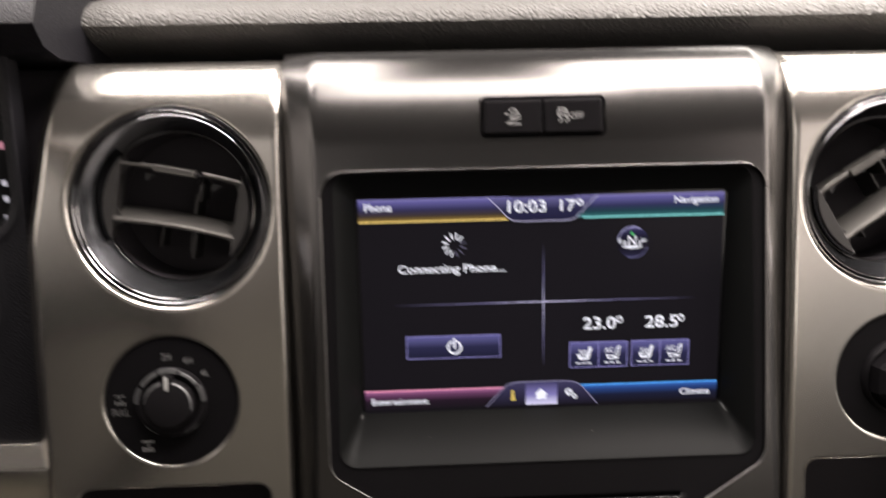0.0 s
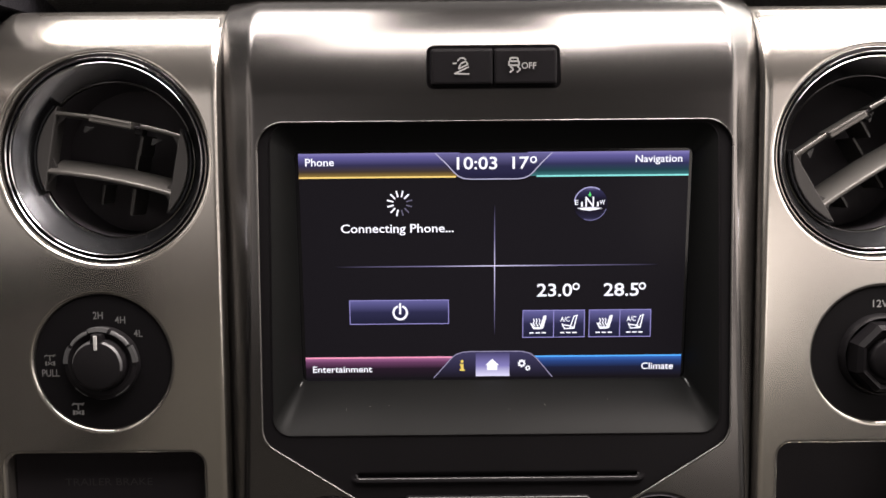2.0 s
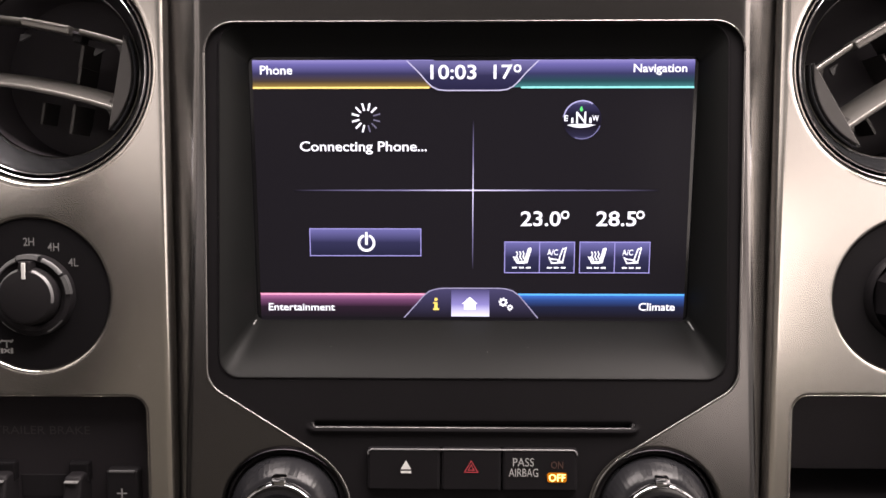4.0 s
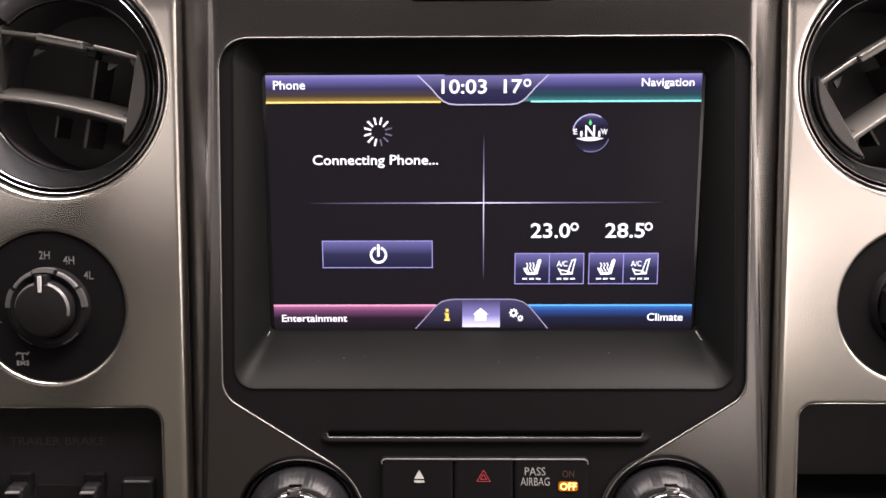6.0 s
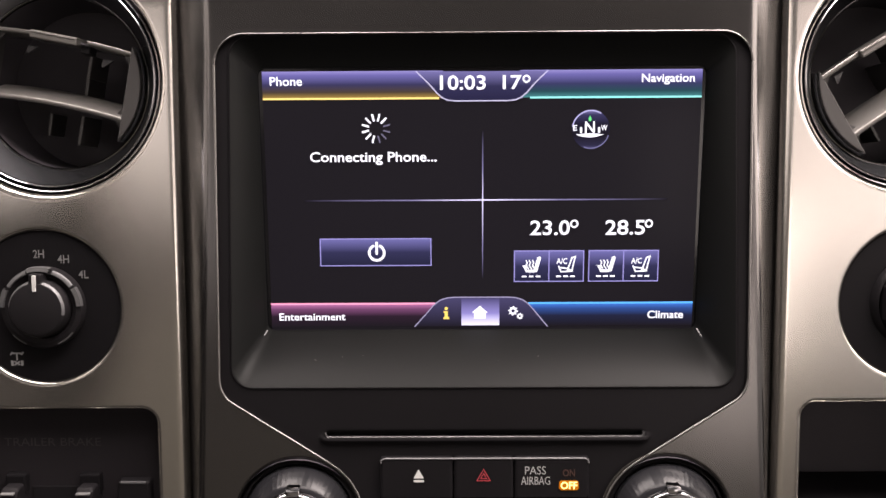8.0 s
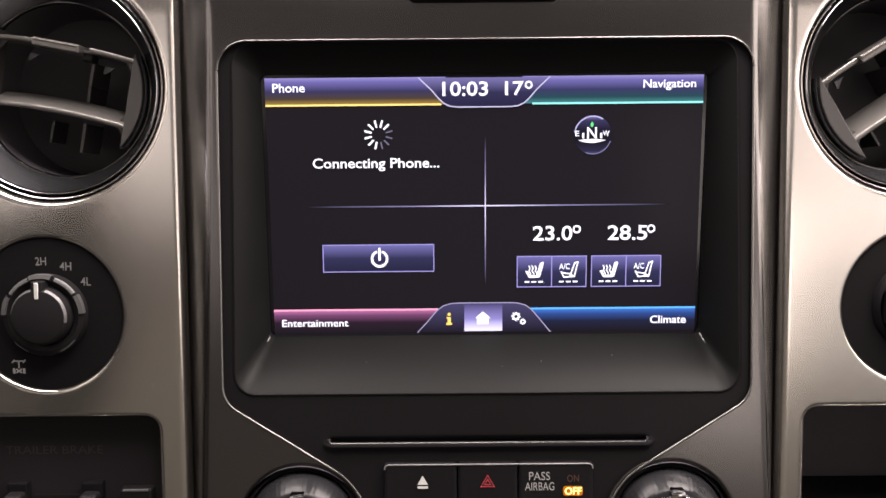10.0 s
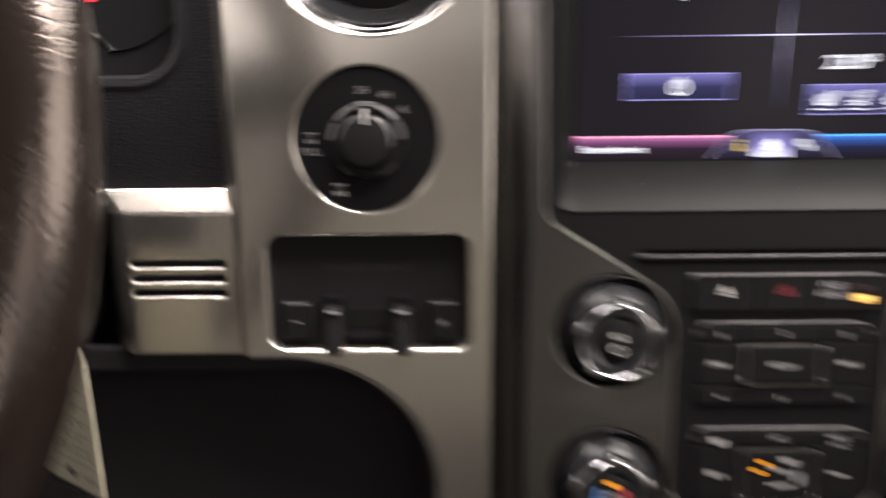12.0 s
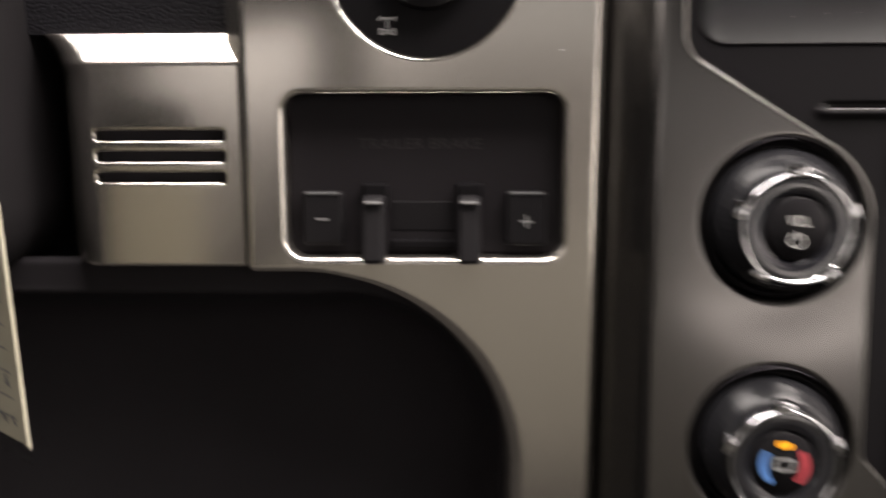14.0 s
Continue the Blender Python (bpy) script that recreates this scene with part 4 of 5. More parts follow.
part("fan_icon", flat([[(0.0232, 0.8005), (0.0262, 0.8005), (0.0262, 0.7973), (0.0232, 0.7973)], [(0.0274, 0.7995), (0.0292, 0.7995), (0.0292, 0.7985), (0.0274, 0.7985)]], yc - 0.0024), ink_dim, climate)
part("recirculation_icon", flat([[(0.0236, 0.8145), (0.0282, 0.8145), (0.0300, 0.8128), (0.0236, 0.8128)]], yc - 0.0024), ink_dim, climate)
for (x, z) in ((-0.0060, 0.8195), (-0.0086, 0.8157)):
    part("airflow_lamp", flat([rounded([(x - 0.0017, z - 0.0010, 0.0008), (x + 0.0017, z - 0.0010, 0.0008), (x + 0.0017, z + 0.0010, 0.0008), (x - 0.0017, z + 0.0010, 0.0008)], 3)], yc - 0.0036), amber, climate, "lit amber lamp")
part("seated_figure_bars", flat([[(0.0015, 0.8217), (0.0075, 0.8217), (0.0062, 0.8187), (0.0028, 0.8187)], [(-0.0030, 0.8171), (0.0032, 0.8171), (0.0032, 0.8155), (-0.0030, 0.8155)], [(0.0072, 0.8145), (0.0098, 0.8167), (0.0098, 0.8113), (0.0072, 0.8091)], [(-0.0030, 0.8095), (0.0060, 0.8103), (0.0060, 0.8089), (-0.0030, 0.8081)]], yc - 0.0036), ink_dim, climate)

rest(media)
rest(climate)

# ---- the two keys above the screen ----
top_row = thing("traction_button_row", (0, 0, 0), "pair of black descent and traction control buttons", "buttons")
yt = 0.0
part("bezel", band(rounded([(-0.0292, 1.0962, 0.0030), (-0.0292, 1.0784, 0.0030), (0.0272, 1.0784, 0.0030), (0.0272, 1.0962, 0.0030)], 6), 0.0012, yt + 0.0002, 0.002), black, top_row)
for x0, x1 in ((-0.0277, -0.0013), (-0.0009, 0.0257)):
    bm = rbox(x0, x1, yt - 0.0012, yt + 0.008, 1.0797, 1.0949, 0.0014, 3)
    bmesh.ops.rotate(bm, cent=(0, yt, 1.0873), matrix=Matrix.Rotation(radians(-3), 3, "X"), verts=bm.verts)
    part("button", bm, button, top_row)
part("backing", rbox(-0.031, 0.029, yt + 0.006, yt + 0.010, 1.077, 1.098, 0), deep, top_row)
yk = yt - 0.0021
text("traction_letters", "OFF", 0.0137, 1.0875, yk, 0.0062, 0.0026, ink_dim, top_row, "c", 0.01)


def strokes(segs, y, w, material, parent, name):
    polys = []
    for a, b, c, d in segs:
        k = math.hypot(c - a, d - b) or 1
        nx, nz = -(d - b) / k * w / 2, (c - a) / k * w / 2
        polys.append([(a + nx, b + nz), (c + nx, d + nz), (c - nx, d - nz), (a - nx, b - nz)])
    return part(name, flat(polys, y), material, parent)


def icon(name, cx, cz, size, segs, y, w, material, parent):
    return strokes([(cx + a * size, cz + b * size, cx + c * size, cz + d * size) for a, b, c, d in segs], y, w, material, parent, name)


icon("skid_icon", 0.0074, 1.0878, 0.0030, [(-.6, .5, -.5, .95), (-.5, .95, .5, .95), (.5, .95, .6, .5), (-.7, .5, .7, .5), (-.7, .5, -.7, -.1), (.7, .5, .7, -.1), (-.7, -.05, .7, -.05), (-.5, -.2, -.1, -.6), (-.1, -.6, -.6, -1), (.5, -.2, .9, -.6), (.9, -.6, .4, -1)], yk, 0.0007, ink_dim, top_row)
icon("descent_icon", -0.0146, 1.0875, 0.0034, [(-.9, -.9, .9, -.1), (-.9, -.9, .95, -.95), (-.4, -.35, -.1, .3), (-.1, .3, .5, .55), (.5, .55, .8, .2), (.8, .2, -.4, -.35), (-1.1, .3, -.6, .35), (-.5, .6, -.2, .95), (-.2, .95, .3, .95), (.3, .95, .5, .7)], yk, 0.0006, ink_dim, top_row)
settle(top_row, face_y, (-0.0010, 1.0873), (-0.0003, 1.08945), (1.025, 1.05))


# ---- knobs ----
def knob(name, label, place, y0, marks):
    ob = thing(name, (0, 0, 0), label, "knob", "knobs of the center stack")
    part("base_ring", lathe([(0.0239, 0.006), (0.0238, 0.0026), (0.0231, 0.0010), (0.0222, 0.0006), (0.0215, 0.0014), (0.0213, 0.006)], 72), black, ob, "black base ring", True, 50)
    part("skirt", lathe([(0.0211, 0.006), (0.0211, 0.0002), (0.0208, -0.0012), (0.0196, -0.0045), (0.0180, -0.0074), (0.0170, -0.0086), (0.0158, -0.0090)], 180, ribs=0.00005), satin_smoke, ob, "smoked grey skirt with fine ribs", True, 60)
    part("crown", lathe([(0.0160, -0.0075), (0.0161, -0.0098), (0.0159, -0.0109), (0.0155, -0.0113), (0.0150, -0.0112), (0.0147, -0.0104)], 120, lobes=5, swell=0.00015), crown_chrome, ob, "bright chrome crown", True, 60)
    part("bevel", lathe([(0.0149, -0.0104), (0.0128, -0.0107), (0.0104, -0.0103), (0.0095, -0.0098), (0.0093, -0.0090)], 56), gloss, ob, "glossy black bevel", True, 50)
    cap = part("cap", lathe([(0.0093, -0.0092), (0.0091, -0.0102), (0.0087, -0.0106), (0.0, -0.0108)], 56), black, ob, "matt black cap", True, 50)
    for a in (18, 90, 162, 234, 306):
        bm = rbox(0.0146, 0.0180, -0.0112, -0.0060, -0.0028, 0.0028, 0.0008)
        bmesh.ops.rotate(bm, cent=(0, 0, 0), matrix=Matrix.Rotation(radians(-a), 3, "Y"), verts=bm.verts)
        part("grip_lug", bm, crown_chrome, ob, "chrome grip lug", True, 30)
    yf = -0.0110
    if marks == "VOL":
        text("knob_letters", "VOL", 0.0003, 0.0024, yf, 0.0060, 0.0031, ink, cap, "c", 0.002)
        ringp = [(0.0021 * math.cos(radians(t)), -0.0031 + 0.0021 * math.sin(radians(t))) for t in range(115, 426, 10)]
        strokes([(*p, *q) for p, q in zip(ringp, ringp[1:])] + [(0, -0.0005, 0, -0.0030)], yf, 0.0005, ink, cap, "power_icon")
    elif marks == "TUNE":
        text("knob_letters", "TUNE", 0.0003, 0.0, yf, 0.0080, 0.0030, ink, cap, "c", 0.002)
    else:
        part("amber_lamp", flat([rounded([(-0.0022, 0.0048, 0.0008), (0.0022, 0.0048, 0.0008), (0.0022, 0.0068, 0.0008), (-0.0022, 0.0068, 0.0008)], 4)], yf), amber, cap, "lit amber lamp")
        for s, m in ((-1, ink_blue), (1, ink_red)):
            arc = [(s * 0.0072 * math.cos(radians(t)), 0.0072 * math.sin(radians(t))) for t in range(-52, 42, 8)]
            inn = [(s * 0.0049 * math.cos(radians(t)), 0.0060 * math.sin(radians(t))) for t in range(-52, 42, 8)]
            part("temperature_arc", flat([[arc[k], arc[k + 1], inn[k + 1], inn[k]] for k in range(len(arc) - 1)], yf), m, cap)
        if marks == "REAR":
            part("letter_bars", flat([[(-0.0042, 0.0018), (0.0042, 0.0018), (0.0042, 0.0002), (-0.0042, 0.0002)], [(-0.0042, -0.0010), (0.0042, -0.0010), (0.0042, -0.0028), (-0.0042, -0.0028)]], yf), ink_dim, cap)
        else:
            part("temperature_icon", band(rounded([(-0.003, 0.002, 0.001), (-0.003, -0.002, 0.001), (0.003, -0.002, 0.001), (0.003, 0.002, 0.001)], 4), 0.0008, yf), ink_dim, cap)
    # the crown sits a little low on its cone
    dip = Matrix(((1, 0, 0, 0), (0, 1, 0, 0), (0, 0.20, 1, 0), (0, 0, 0, 1)))
    for child in [*ob.children, *cap.children]:
        child.data.transform(dip)
    ob.matrix_world = pose(place[0], y0 + 0.001, place[1], -math.degrees(math.atan(LEAN)), 0, 0)
    return ob


knob("volume_knob", "black volume knob with bright chrome crown", VOL, face_y(VOL[1]), "VOL")
knob("tuning_knob", "black tuning knob with bright chrome crown", TUNE, face_y(TUNE[1]), "TUNE")
knob("temperature_knob", "temperature knob with blue and red arcs, amber lamp", TEMP_L, face_y(TEMP_L[1]), "TEMP")
knob("temperature_knob", "passenger temperature knob with blue and red arcs", TEMP_R, face_y(TEMP_R[1]), "REAR")
for cx, cz in (VOL, TUNE, TEMP_L, TEMP_R):
    part("knob_socket", lathe([(0.0241, 0.003), (0.0241, 0.0062), (0.0, 0.0062)], 40, cx=cx, cz=cz), deep, stack).location.y = face_y(cz)


# ---- air vents ----
def mount(ob, place):
    """Set a round fitting into a side trim, square to its leaning face."""
    ob.matrix_world = pose(place[0], side_y(place[1]), place[1], -4, 0, 0) @ Matrix.Scale(1.022, 4)


def turned(bm, a):
    bmesh.ops.rotate(bm, cent=(0, 0, 0), matrix=Matrix.Rotation(radians(-a), 3, "Y"), verts=bm.verts)
    return bm


def vent(label, place, lean):
    ob = thing("air_vent", (0, 0, 0), label, "air vent", "round air vents")
    part("outer_ring", lathe([(0.0450, 0.010), (0.0449, 0.0040), (0.0446, 0.0030), (0.0442, 0.0026), (0.0438, 0.0029), (0.0435, 0.0038)], 96), chrome, ob, "bright chrome outer ring", True, 60)
    part("groove", lathe([(0.0436, 0.0034), (0.0432, 0.0050), (0.0427, 0.0034)], 96), gloss, ob, "black groove", True, 60)
    part("inner_ring", lathe([(0.0428, 0.0038), (0.0425, 0.0030), (0.0421, 0.0028), (0.0417, 0.0032), (0.0415, 0.0040)], 96), chrome, ob, "bright chrome inner ring", True, 60)
    part("bowl", lathe([(0.0416, 0.0038), (0.0411, 0.0047), (0.0403, 0.0061), (0.0393, 0.0079), (0.0382, 0.0099), (0.0371, 0.0118), (0.0361, 0.0136), (0.0353, 0.0151)], 96), chrome_bowl, ob, "dark mirror-like chrome bowl", True, 60)
    part("bowl_edge", lathe([(0.0354, 0.0149), (0.0351, 0.0148), (0.0348, 0.0151), (0.0347, 0.0165)], 96), smoke, ob, "thin satin edge of the bowl", True, 60)
    part("duct", lathe([(0.0350, 0.0161), (0.0346, 0.0250), (0.0342, 0.0420), (0.0, 0.0425)], 64), vent_black, ob, "black duct", True, 60)

    def arc(c, r, n=14):
        half = math.acos(c / r)
        return [(r * math.cos(a), r * math.sin(a)) for a in (half * (2 * k / n - 1) for k in range(n + 1))]

    for s in (-1, 1):
        # a cheek is the piece that a chord cuts from a disc, with a raised lip round its bow
        chord = [(s * x, z) for x, z in arc(0.0278, 0.0338)]
        part("cheek", turned(slab(chord, 0.0098, 0.0190, 0.0004), lean), vane_dark, ob, "satin grey cheek in the darker shaded tone")
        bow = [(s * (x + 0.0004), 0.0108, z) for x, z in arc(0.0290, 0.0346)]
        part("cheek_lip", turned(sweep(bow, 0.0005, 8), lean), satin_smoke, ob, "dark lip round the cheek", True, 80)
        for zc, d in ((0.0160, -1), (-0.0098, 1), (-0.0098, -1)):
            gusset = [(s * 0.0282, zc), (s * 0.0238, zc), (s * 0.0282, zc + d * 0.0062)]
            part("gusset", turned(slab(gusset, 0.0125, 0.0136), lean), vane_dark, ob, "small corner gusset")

    def blade(x0, x1, zc, thick, front, depth, rise, bow):
        bm = bmesh.new()
        rows = []
        for k in range(13):
            x = x0 + (x1 - x0) * k / 12
            sag = bow * (1 - (x / 0.0285) ** 2)
            lift = front - 0.0012 * (1 - (x / 0.0285) ** 2)
            rows.append([bm.verts.new((x, lift + y, zc + sag + dz)) for y, dz in ((0.0004, -thick / 2), (0.0, -thick / 4), (0.0, thick / 4), (0.0004, thick / 2), (depth, rise + thick / 3), (depth, rise - thick / 3))])
        for p, q in zip(rows, rows[1:]):
            for k in range(6):
                bm.faces.new((p[k], q[k], q[(k + 1) % 6], p[(k + 1) % 6]))
        bm.faces.new(rows[0])
        bm.faces.new(rows[-1])
        return turned(bm, lean)

    part("vane", blade(-0.0285, -0.0118, 0.0160, 0.0019, 0.0100, 0.012, -0.0006, 0.0014), vane, ob, "satin grey vane", True, 50)
    part("vane", blade(0.0105, 0.0290, 0.0160, 0.0019, 0.0100, 0.012, -0.0006, 0.0014), vane, ob, "satin grey vane", True, 50)
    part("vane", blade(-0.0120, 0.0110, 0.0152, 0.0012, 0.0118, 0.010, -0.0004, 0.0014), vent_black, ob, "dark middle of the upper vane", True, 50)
    part("vane", blade(-0.0285, 0.0290, -0.0104, 0.0019, 0.0100, 0.014, 0.0052, 0.0016), vane, ob, "broad satin grey lower vane", True, 50)
    bm = rbox(-0.0120, 0.0070, 0.0072, 0.0170, 0.0150, 0.0184, 0.0006)
    part("vane_tab", turned(bm, lean), vane, ob, "raised grip tab")
    part("tab_ridge", turned(rbox(-0.0114, 0.0064, 0.0068, 0.0078, 0.0172, 0.0178, 0.0002), lean), vane, ob, "fine ridge along the grip tab")
    part("vane_link", turned(rbox(0.0068, 0.0108, 0.0116, 0.0180, 0.0128, 0.0166, 0.0008), lean), grip_black, ob)
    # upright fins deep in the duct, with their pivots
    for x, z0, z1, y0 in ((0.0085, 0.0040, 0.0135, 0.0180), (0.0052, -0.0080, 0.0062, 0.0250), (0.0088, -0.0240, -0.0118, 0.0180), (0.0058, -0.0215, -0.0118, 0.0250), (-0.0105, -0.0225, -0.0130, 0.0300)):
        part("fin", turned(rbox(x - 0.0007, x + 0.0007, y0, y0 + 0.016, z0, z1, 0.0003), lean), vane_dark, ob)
    for x in (0.0125, -0.0190):
        lug = [(x, 0.0128), (x + 0.0042, 0.0128), (x + 0.0004, 0.0096), (x - 0.0002, 0.0100)]
        part("pivot_lug", turned(slab(lug, 0.0200, 0.0212), lean), edge_grey, ob, "small pivot lug")
    mount(ob, place)
    return ob


vent("round chrome-ringed air vent with slightly tilted vanes", VENT_L, -11)
vent("round chrome-ringed air vent with steeply tilted vanes", VENT_R, 31)


# ---- drive mode dial ----
def dial_plate(ob):
    part("plate", lathe([(0.0308, 0.008), (0.0307, 0.0016), (0.0303, 0.0012), (0.0, 0.0012)], 80), black, ob, "black plate", True, 40)


dial = thing("drive_mode_dial", (0, 0, 0), "black four-wheel drive selector dial with white marks", "dial")
dial_plate(dial)
part("skirt", lathe([(0.0176, 0.0025), (0.0174, -0.0010), (0.0169, -0.0022), (0.0150, -0.0026), (0.0146, -0.0022), (0.0130, -0.0018)], 64), grip_black, dial, "", True, 40)
part("grip", lathe([(0.0126, 0.0), (0.0122, -0.0042), (0.0117, -0.0056), (0.0108, -0.0064), (0.0100, -0.0066), (0.0, -0.0066)], 64), grip_black, dial, "", True, 24)
for a0, a1 in ((110, 145), (35, 70)):
    part("flange_arc", lathe([(0.0170, -0.0022), (0.0164, -0.0029), (0.0154, -0.0030), (0.0150, -0.0025)], 14, a0, a1), dial_grey, dial, "grey raised arc", True, 50)
for a0, a1, m in ((150, 178, edge_grey), (3, 31, dial_grey)):
    part("flange_block", lathe([(0.0175, -0.0012), (0.0173, -0.0030), (0.0155, -0.0032), (0.0151, -0.0022)], 10, a0, a1), m, dial, "grey raised block", True, 50)
for a0, a1 in ((222, 246), (294, 322)):
    part("flange_arc", lathe([(0.0170, -0.0021), (0.0166, -0.0026), (0.0163, -0.0026)], 10, a0, a1), dial_grey, dial, "thin grey arc for the highlight on the grip's chamfer")
# grey arcs put the chamfer's highlight into the colour
for a0, a1 in ((104, 174), (-12, 74)):
    part("grip_arc", lathe([(0.0118, -0.0055), (0.0114, -0.0060), (0.0110, -0.0064)], 20, a0, a1), edge_grey, dial, "grey arc for the highlight on the grip's chamfer")
part("pointer_lug", rbox(-0.0026, 0.0026, -0.0063, 0.0, 0.0070, 0.0150, 0.0007), grip_black, dial)
part("pointer", rbox(-0.0008, 0.0008, -0.0069, -0.0055, 0.0076, 0.0144, 0.0002), ink, dial, "white pointer")
part("pointer_bracket", lathe([(0.0177, -0.0014), (0.0175, -0.0036), (0.0158, -0.0040), (0.0154, -0.0030)], 10, 74, 106), dial_grey, dial, "grey bracket", True, 50)
for ob in dial.children:
    if ob.name.split(".")[0] in ("skirt", "grip", "flange_arc", "flange_block", "grip_arc", "pointer", "pointer_lug", "pointer_bracket"):
        ob.data.transform(Matrix.Translation((0.0003, 0, 0.0)) @ Matrix.Diagonal((0.94, 1, 0.94, 1)))
yd = 0.0010
text("dial_letters", "2H", -0.0014, 0.0213, yd, 0.0044, 0.0033, ink_dial, dial, "c", 0.01)
text("dial_letters", "4H", 0.0084, 0.0192, yd, 0.0046, 0.0033, ink_dial, dial, "c", 0.01)
text("dial_letters", "4L", 0.0162, 0.0131, yd, 0.0040, 0.0033, ink_dial, dial, "c", 0.01)
text("dial_letters", "PULL", -0.0236, -0.0046, yd, 0.0078, 0.0033, ink_dial, dial, "c", 0.01)
axle = [(-1.0, .62, -.62, 1.1), (.62, .62, 1.0, 1.1), (-.8, .88, .8, .88), (0, .88, 0, -.2), (-.82, -.2, -.82, -1), (-.66, -.2, -.66, -1), (.82, -.2, .82, -1), (.66, -.2, .66, -1), (-.42, -.32, .42, -.88), (-.42, -.88, .42, -.32)]
icon("axle_icon", -0.0237, 0.0012, 0.0024, axle, yd, 0.0005, ink_dial, dial)
icon("axle_icon", -0.0121, -0.0212, 0.0027, axle, yd, 0.0006, ink_dim, dial)
mount(dial, DIAL_L)

# ---- twelve volt socket ----
socket = thing("power_socket", (0, 0, 0), "black power socket with ribbed octagonal cap", "socket")
dial_plate(socket)
part("collar", lathe([(0.0190, 0.0025), (0.0182, -0.0010), (0.0170, -0.0022)], 48), button, socket, "", True, 50)
bm = lathe([(0.0168, 0.0), (0.0160, -0.0075), (0.0140, -0.0095), (0.0122, -0.0085), (0.0118, -0.0070), (0.0, -0.0068)], 8)
part("cap", turned(bm, 22.5), button, socket, "octagonal cap")
part("cap_boss", lathe([(0.0098, -0.0060), (0.0096, -0.0095), (0.0086, -0.0105), (0.0, -0.0105)], 48), black, socket, "", True, 50)
text("socket_letters", "12V", -0.0005, 0.0230, yd, 0.0070, 0.0034, ink_dim, socket, "c", 0.01)
mount(socket, DIAL_R)

# ---- trailer brake controller ----
brake = thing("trailer_brake_controller", (0, 0, 0), "black trailer brake controller with plus and minus keys", "control panel")
part("housing", slab(rounded([(-0.2225, 0.9185, 0.006), (-0.2225, 0.8635, 0.006), (-0.1315, 0.8635, 0.006), (-0.1315, 0.9185, 0.006)], 6), 0.0030, 0.012), grip_black, brake, "dark inside")
part("upper_fascia", rbox(-0.2216, -0.1324, -0.0008, 0.004, 0.8645, 0.9178, 0.0012), fascia_black, brake, "black fascia")
text("brake_letters", "TRAILER BRAKE", -0.1785, 0.9012, -0.0010, 0.0400, 0.0034, ink_faint, brake, "c", 0.0)
for x, sign in ((-0.2100, "-"), (-0.1442, "+")):
    cap = part("key", rbox(x - 0.0066, x + 0.0066, -0.0052, 0.006, 0.8685, 0.8860, 0.0012, 3), grip_black, brake)
    # highlight on the key's top edge, laid on as a grey strip
    part("worn_edge", rbox(x - 0.0052, x + 0.0052, -0.0055, -0.0042, 0.8850, 0.8860, 0.0003), edge_grey, cap)
    segs = [(x - 0.0020, 0.8772, x + 0.0020, 0.8772)] if sign == "-" else [(x - 0.0021, 0.8765, x + 0.0021, 0.8765), (x, 0.8744, x, 0.8786)]
    strokes(segs, -0.0054, 0.0006, ink_dim, cap, "key_sign")
for x in (-0.1930, -0.1625):
    part("lever_stem", rbox(x - 0.0042, x + 0.0042, -0.0040, 0.004, 0.8800, 0.8885, 0.0008), button, brake, "stem behind the lever")
    bm = rbox(x - 0.0036, x + 0.0036, -0.0135, 0.004, 0.8640, 0.8850, 0.0015, 3)
    for v in bm.verts:
        if v.co.z > 0.878:
            v.co.y += 0.006 * (v.co.z - 0.878) / 0.0085
    grip = part("lever", bm, grip_black, brake, "black squeeze lever")
    # pale strip painted as the highlight along the lever's top edge
    part("lever_edge", rbox(x - 0.0028, x + 0.0028, -0.0112, -0.0085, 0.8828, 0.8836, 0.0003), ink_dial, grip, "pale line for the highlight on the lever's edge")
part("lever_track", rbox(-0.1885, -0.1670, -0.0010, 0.004, 0.8720, 0.8830, 0.001), grip_black, brake)
part("lever_track", rbox(-0.1880, -0.1675, -0.0040, 0.004, 0.8672, 0.8700, 0.0006), button, brake)

settle(brake, lambda z: side_y(z) + 0.008, (-0.1770, 0.8910), (-0.17995, 0.8896), (1.028, 1.019))

# ---- storage pocket ----
pocket = thing("storage_pocket", (0, 0, 0), "deep black open storage pocket in the trim", "pocket")
part("back", rbox(0.122, 0.225, 0.040, 0.044, 0.860, 0.926, 0), vent_black, pocket)
part("bottom", rbox(0.1255, 0.2215, -0.003, 0.040, 0.8650, 0.8685, 0.0008), black, pocket)
part("top", rbox(0.1255, 0.2215, 0.0, 0.040, 0.9187, 0.9220, 0.0008), black, pocket)
for x in (0.1262, 0.2178):
    part("side", rbox(x, x + 0.003, 0.0, 0.040, 0.8690, 0.9180, 0.0008), black, pocket)

settle(pocket, lambda z: side_y(z) + 0.008, (0.1735, 0.8935), (0.1760, 0.8928), (1.018, 1.0))

# ---- gauges behind the lens ----
for cx, cz, r, a0, a1 in ((-0.2945, 1.0350, 0.0378, -92, 20), (-0.3250, 0.9730, 0.0400, 38, 120)):
    pts = [(cx + r * math.cos(radians(a0 + (a1 - a0) * k / 24)), 0.0142, cz + r * math.sin(radians(a0 + (a1 - a0) * k / 24))) for k in range(25)]
    part("gauge_ring", sweep(pts, 0.0005, 6), smoke, cluster, "thin chrome gauge ring", True)
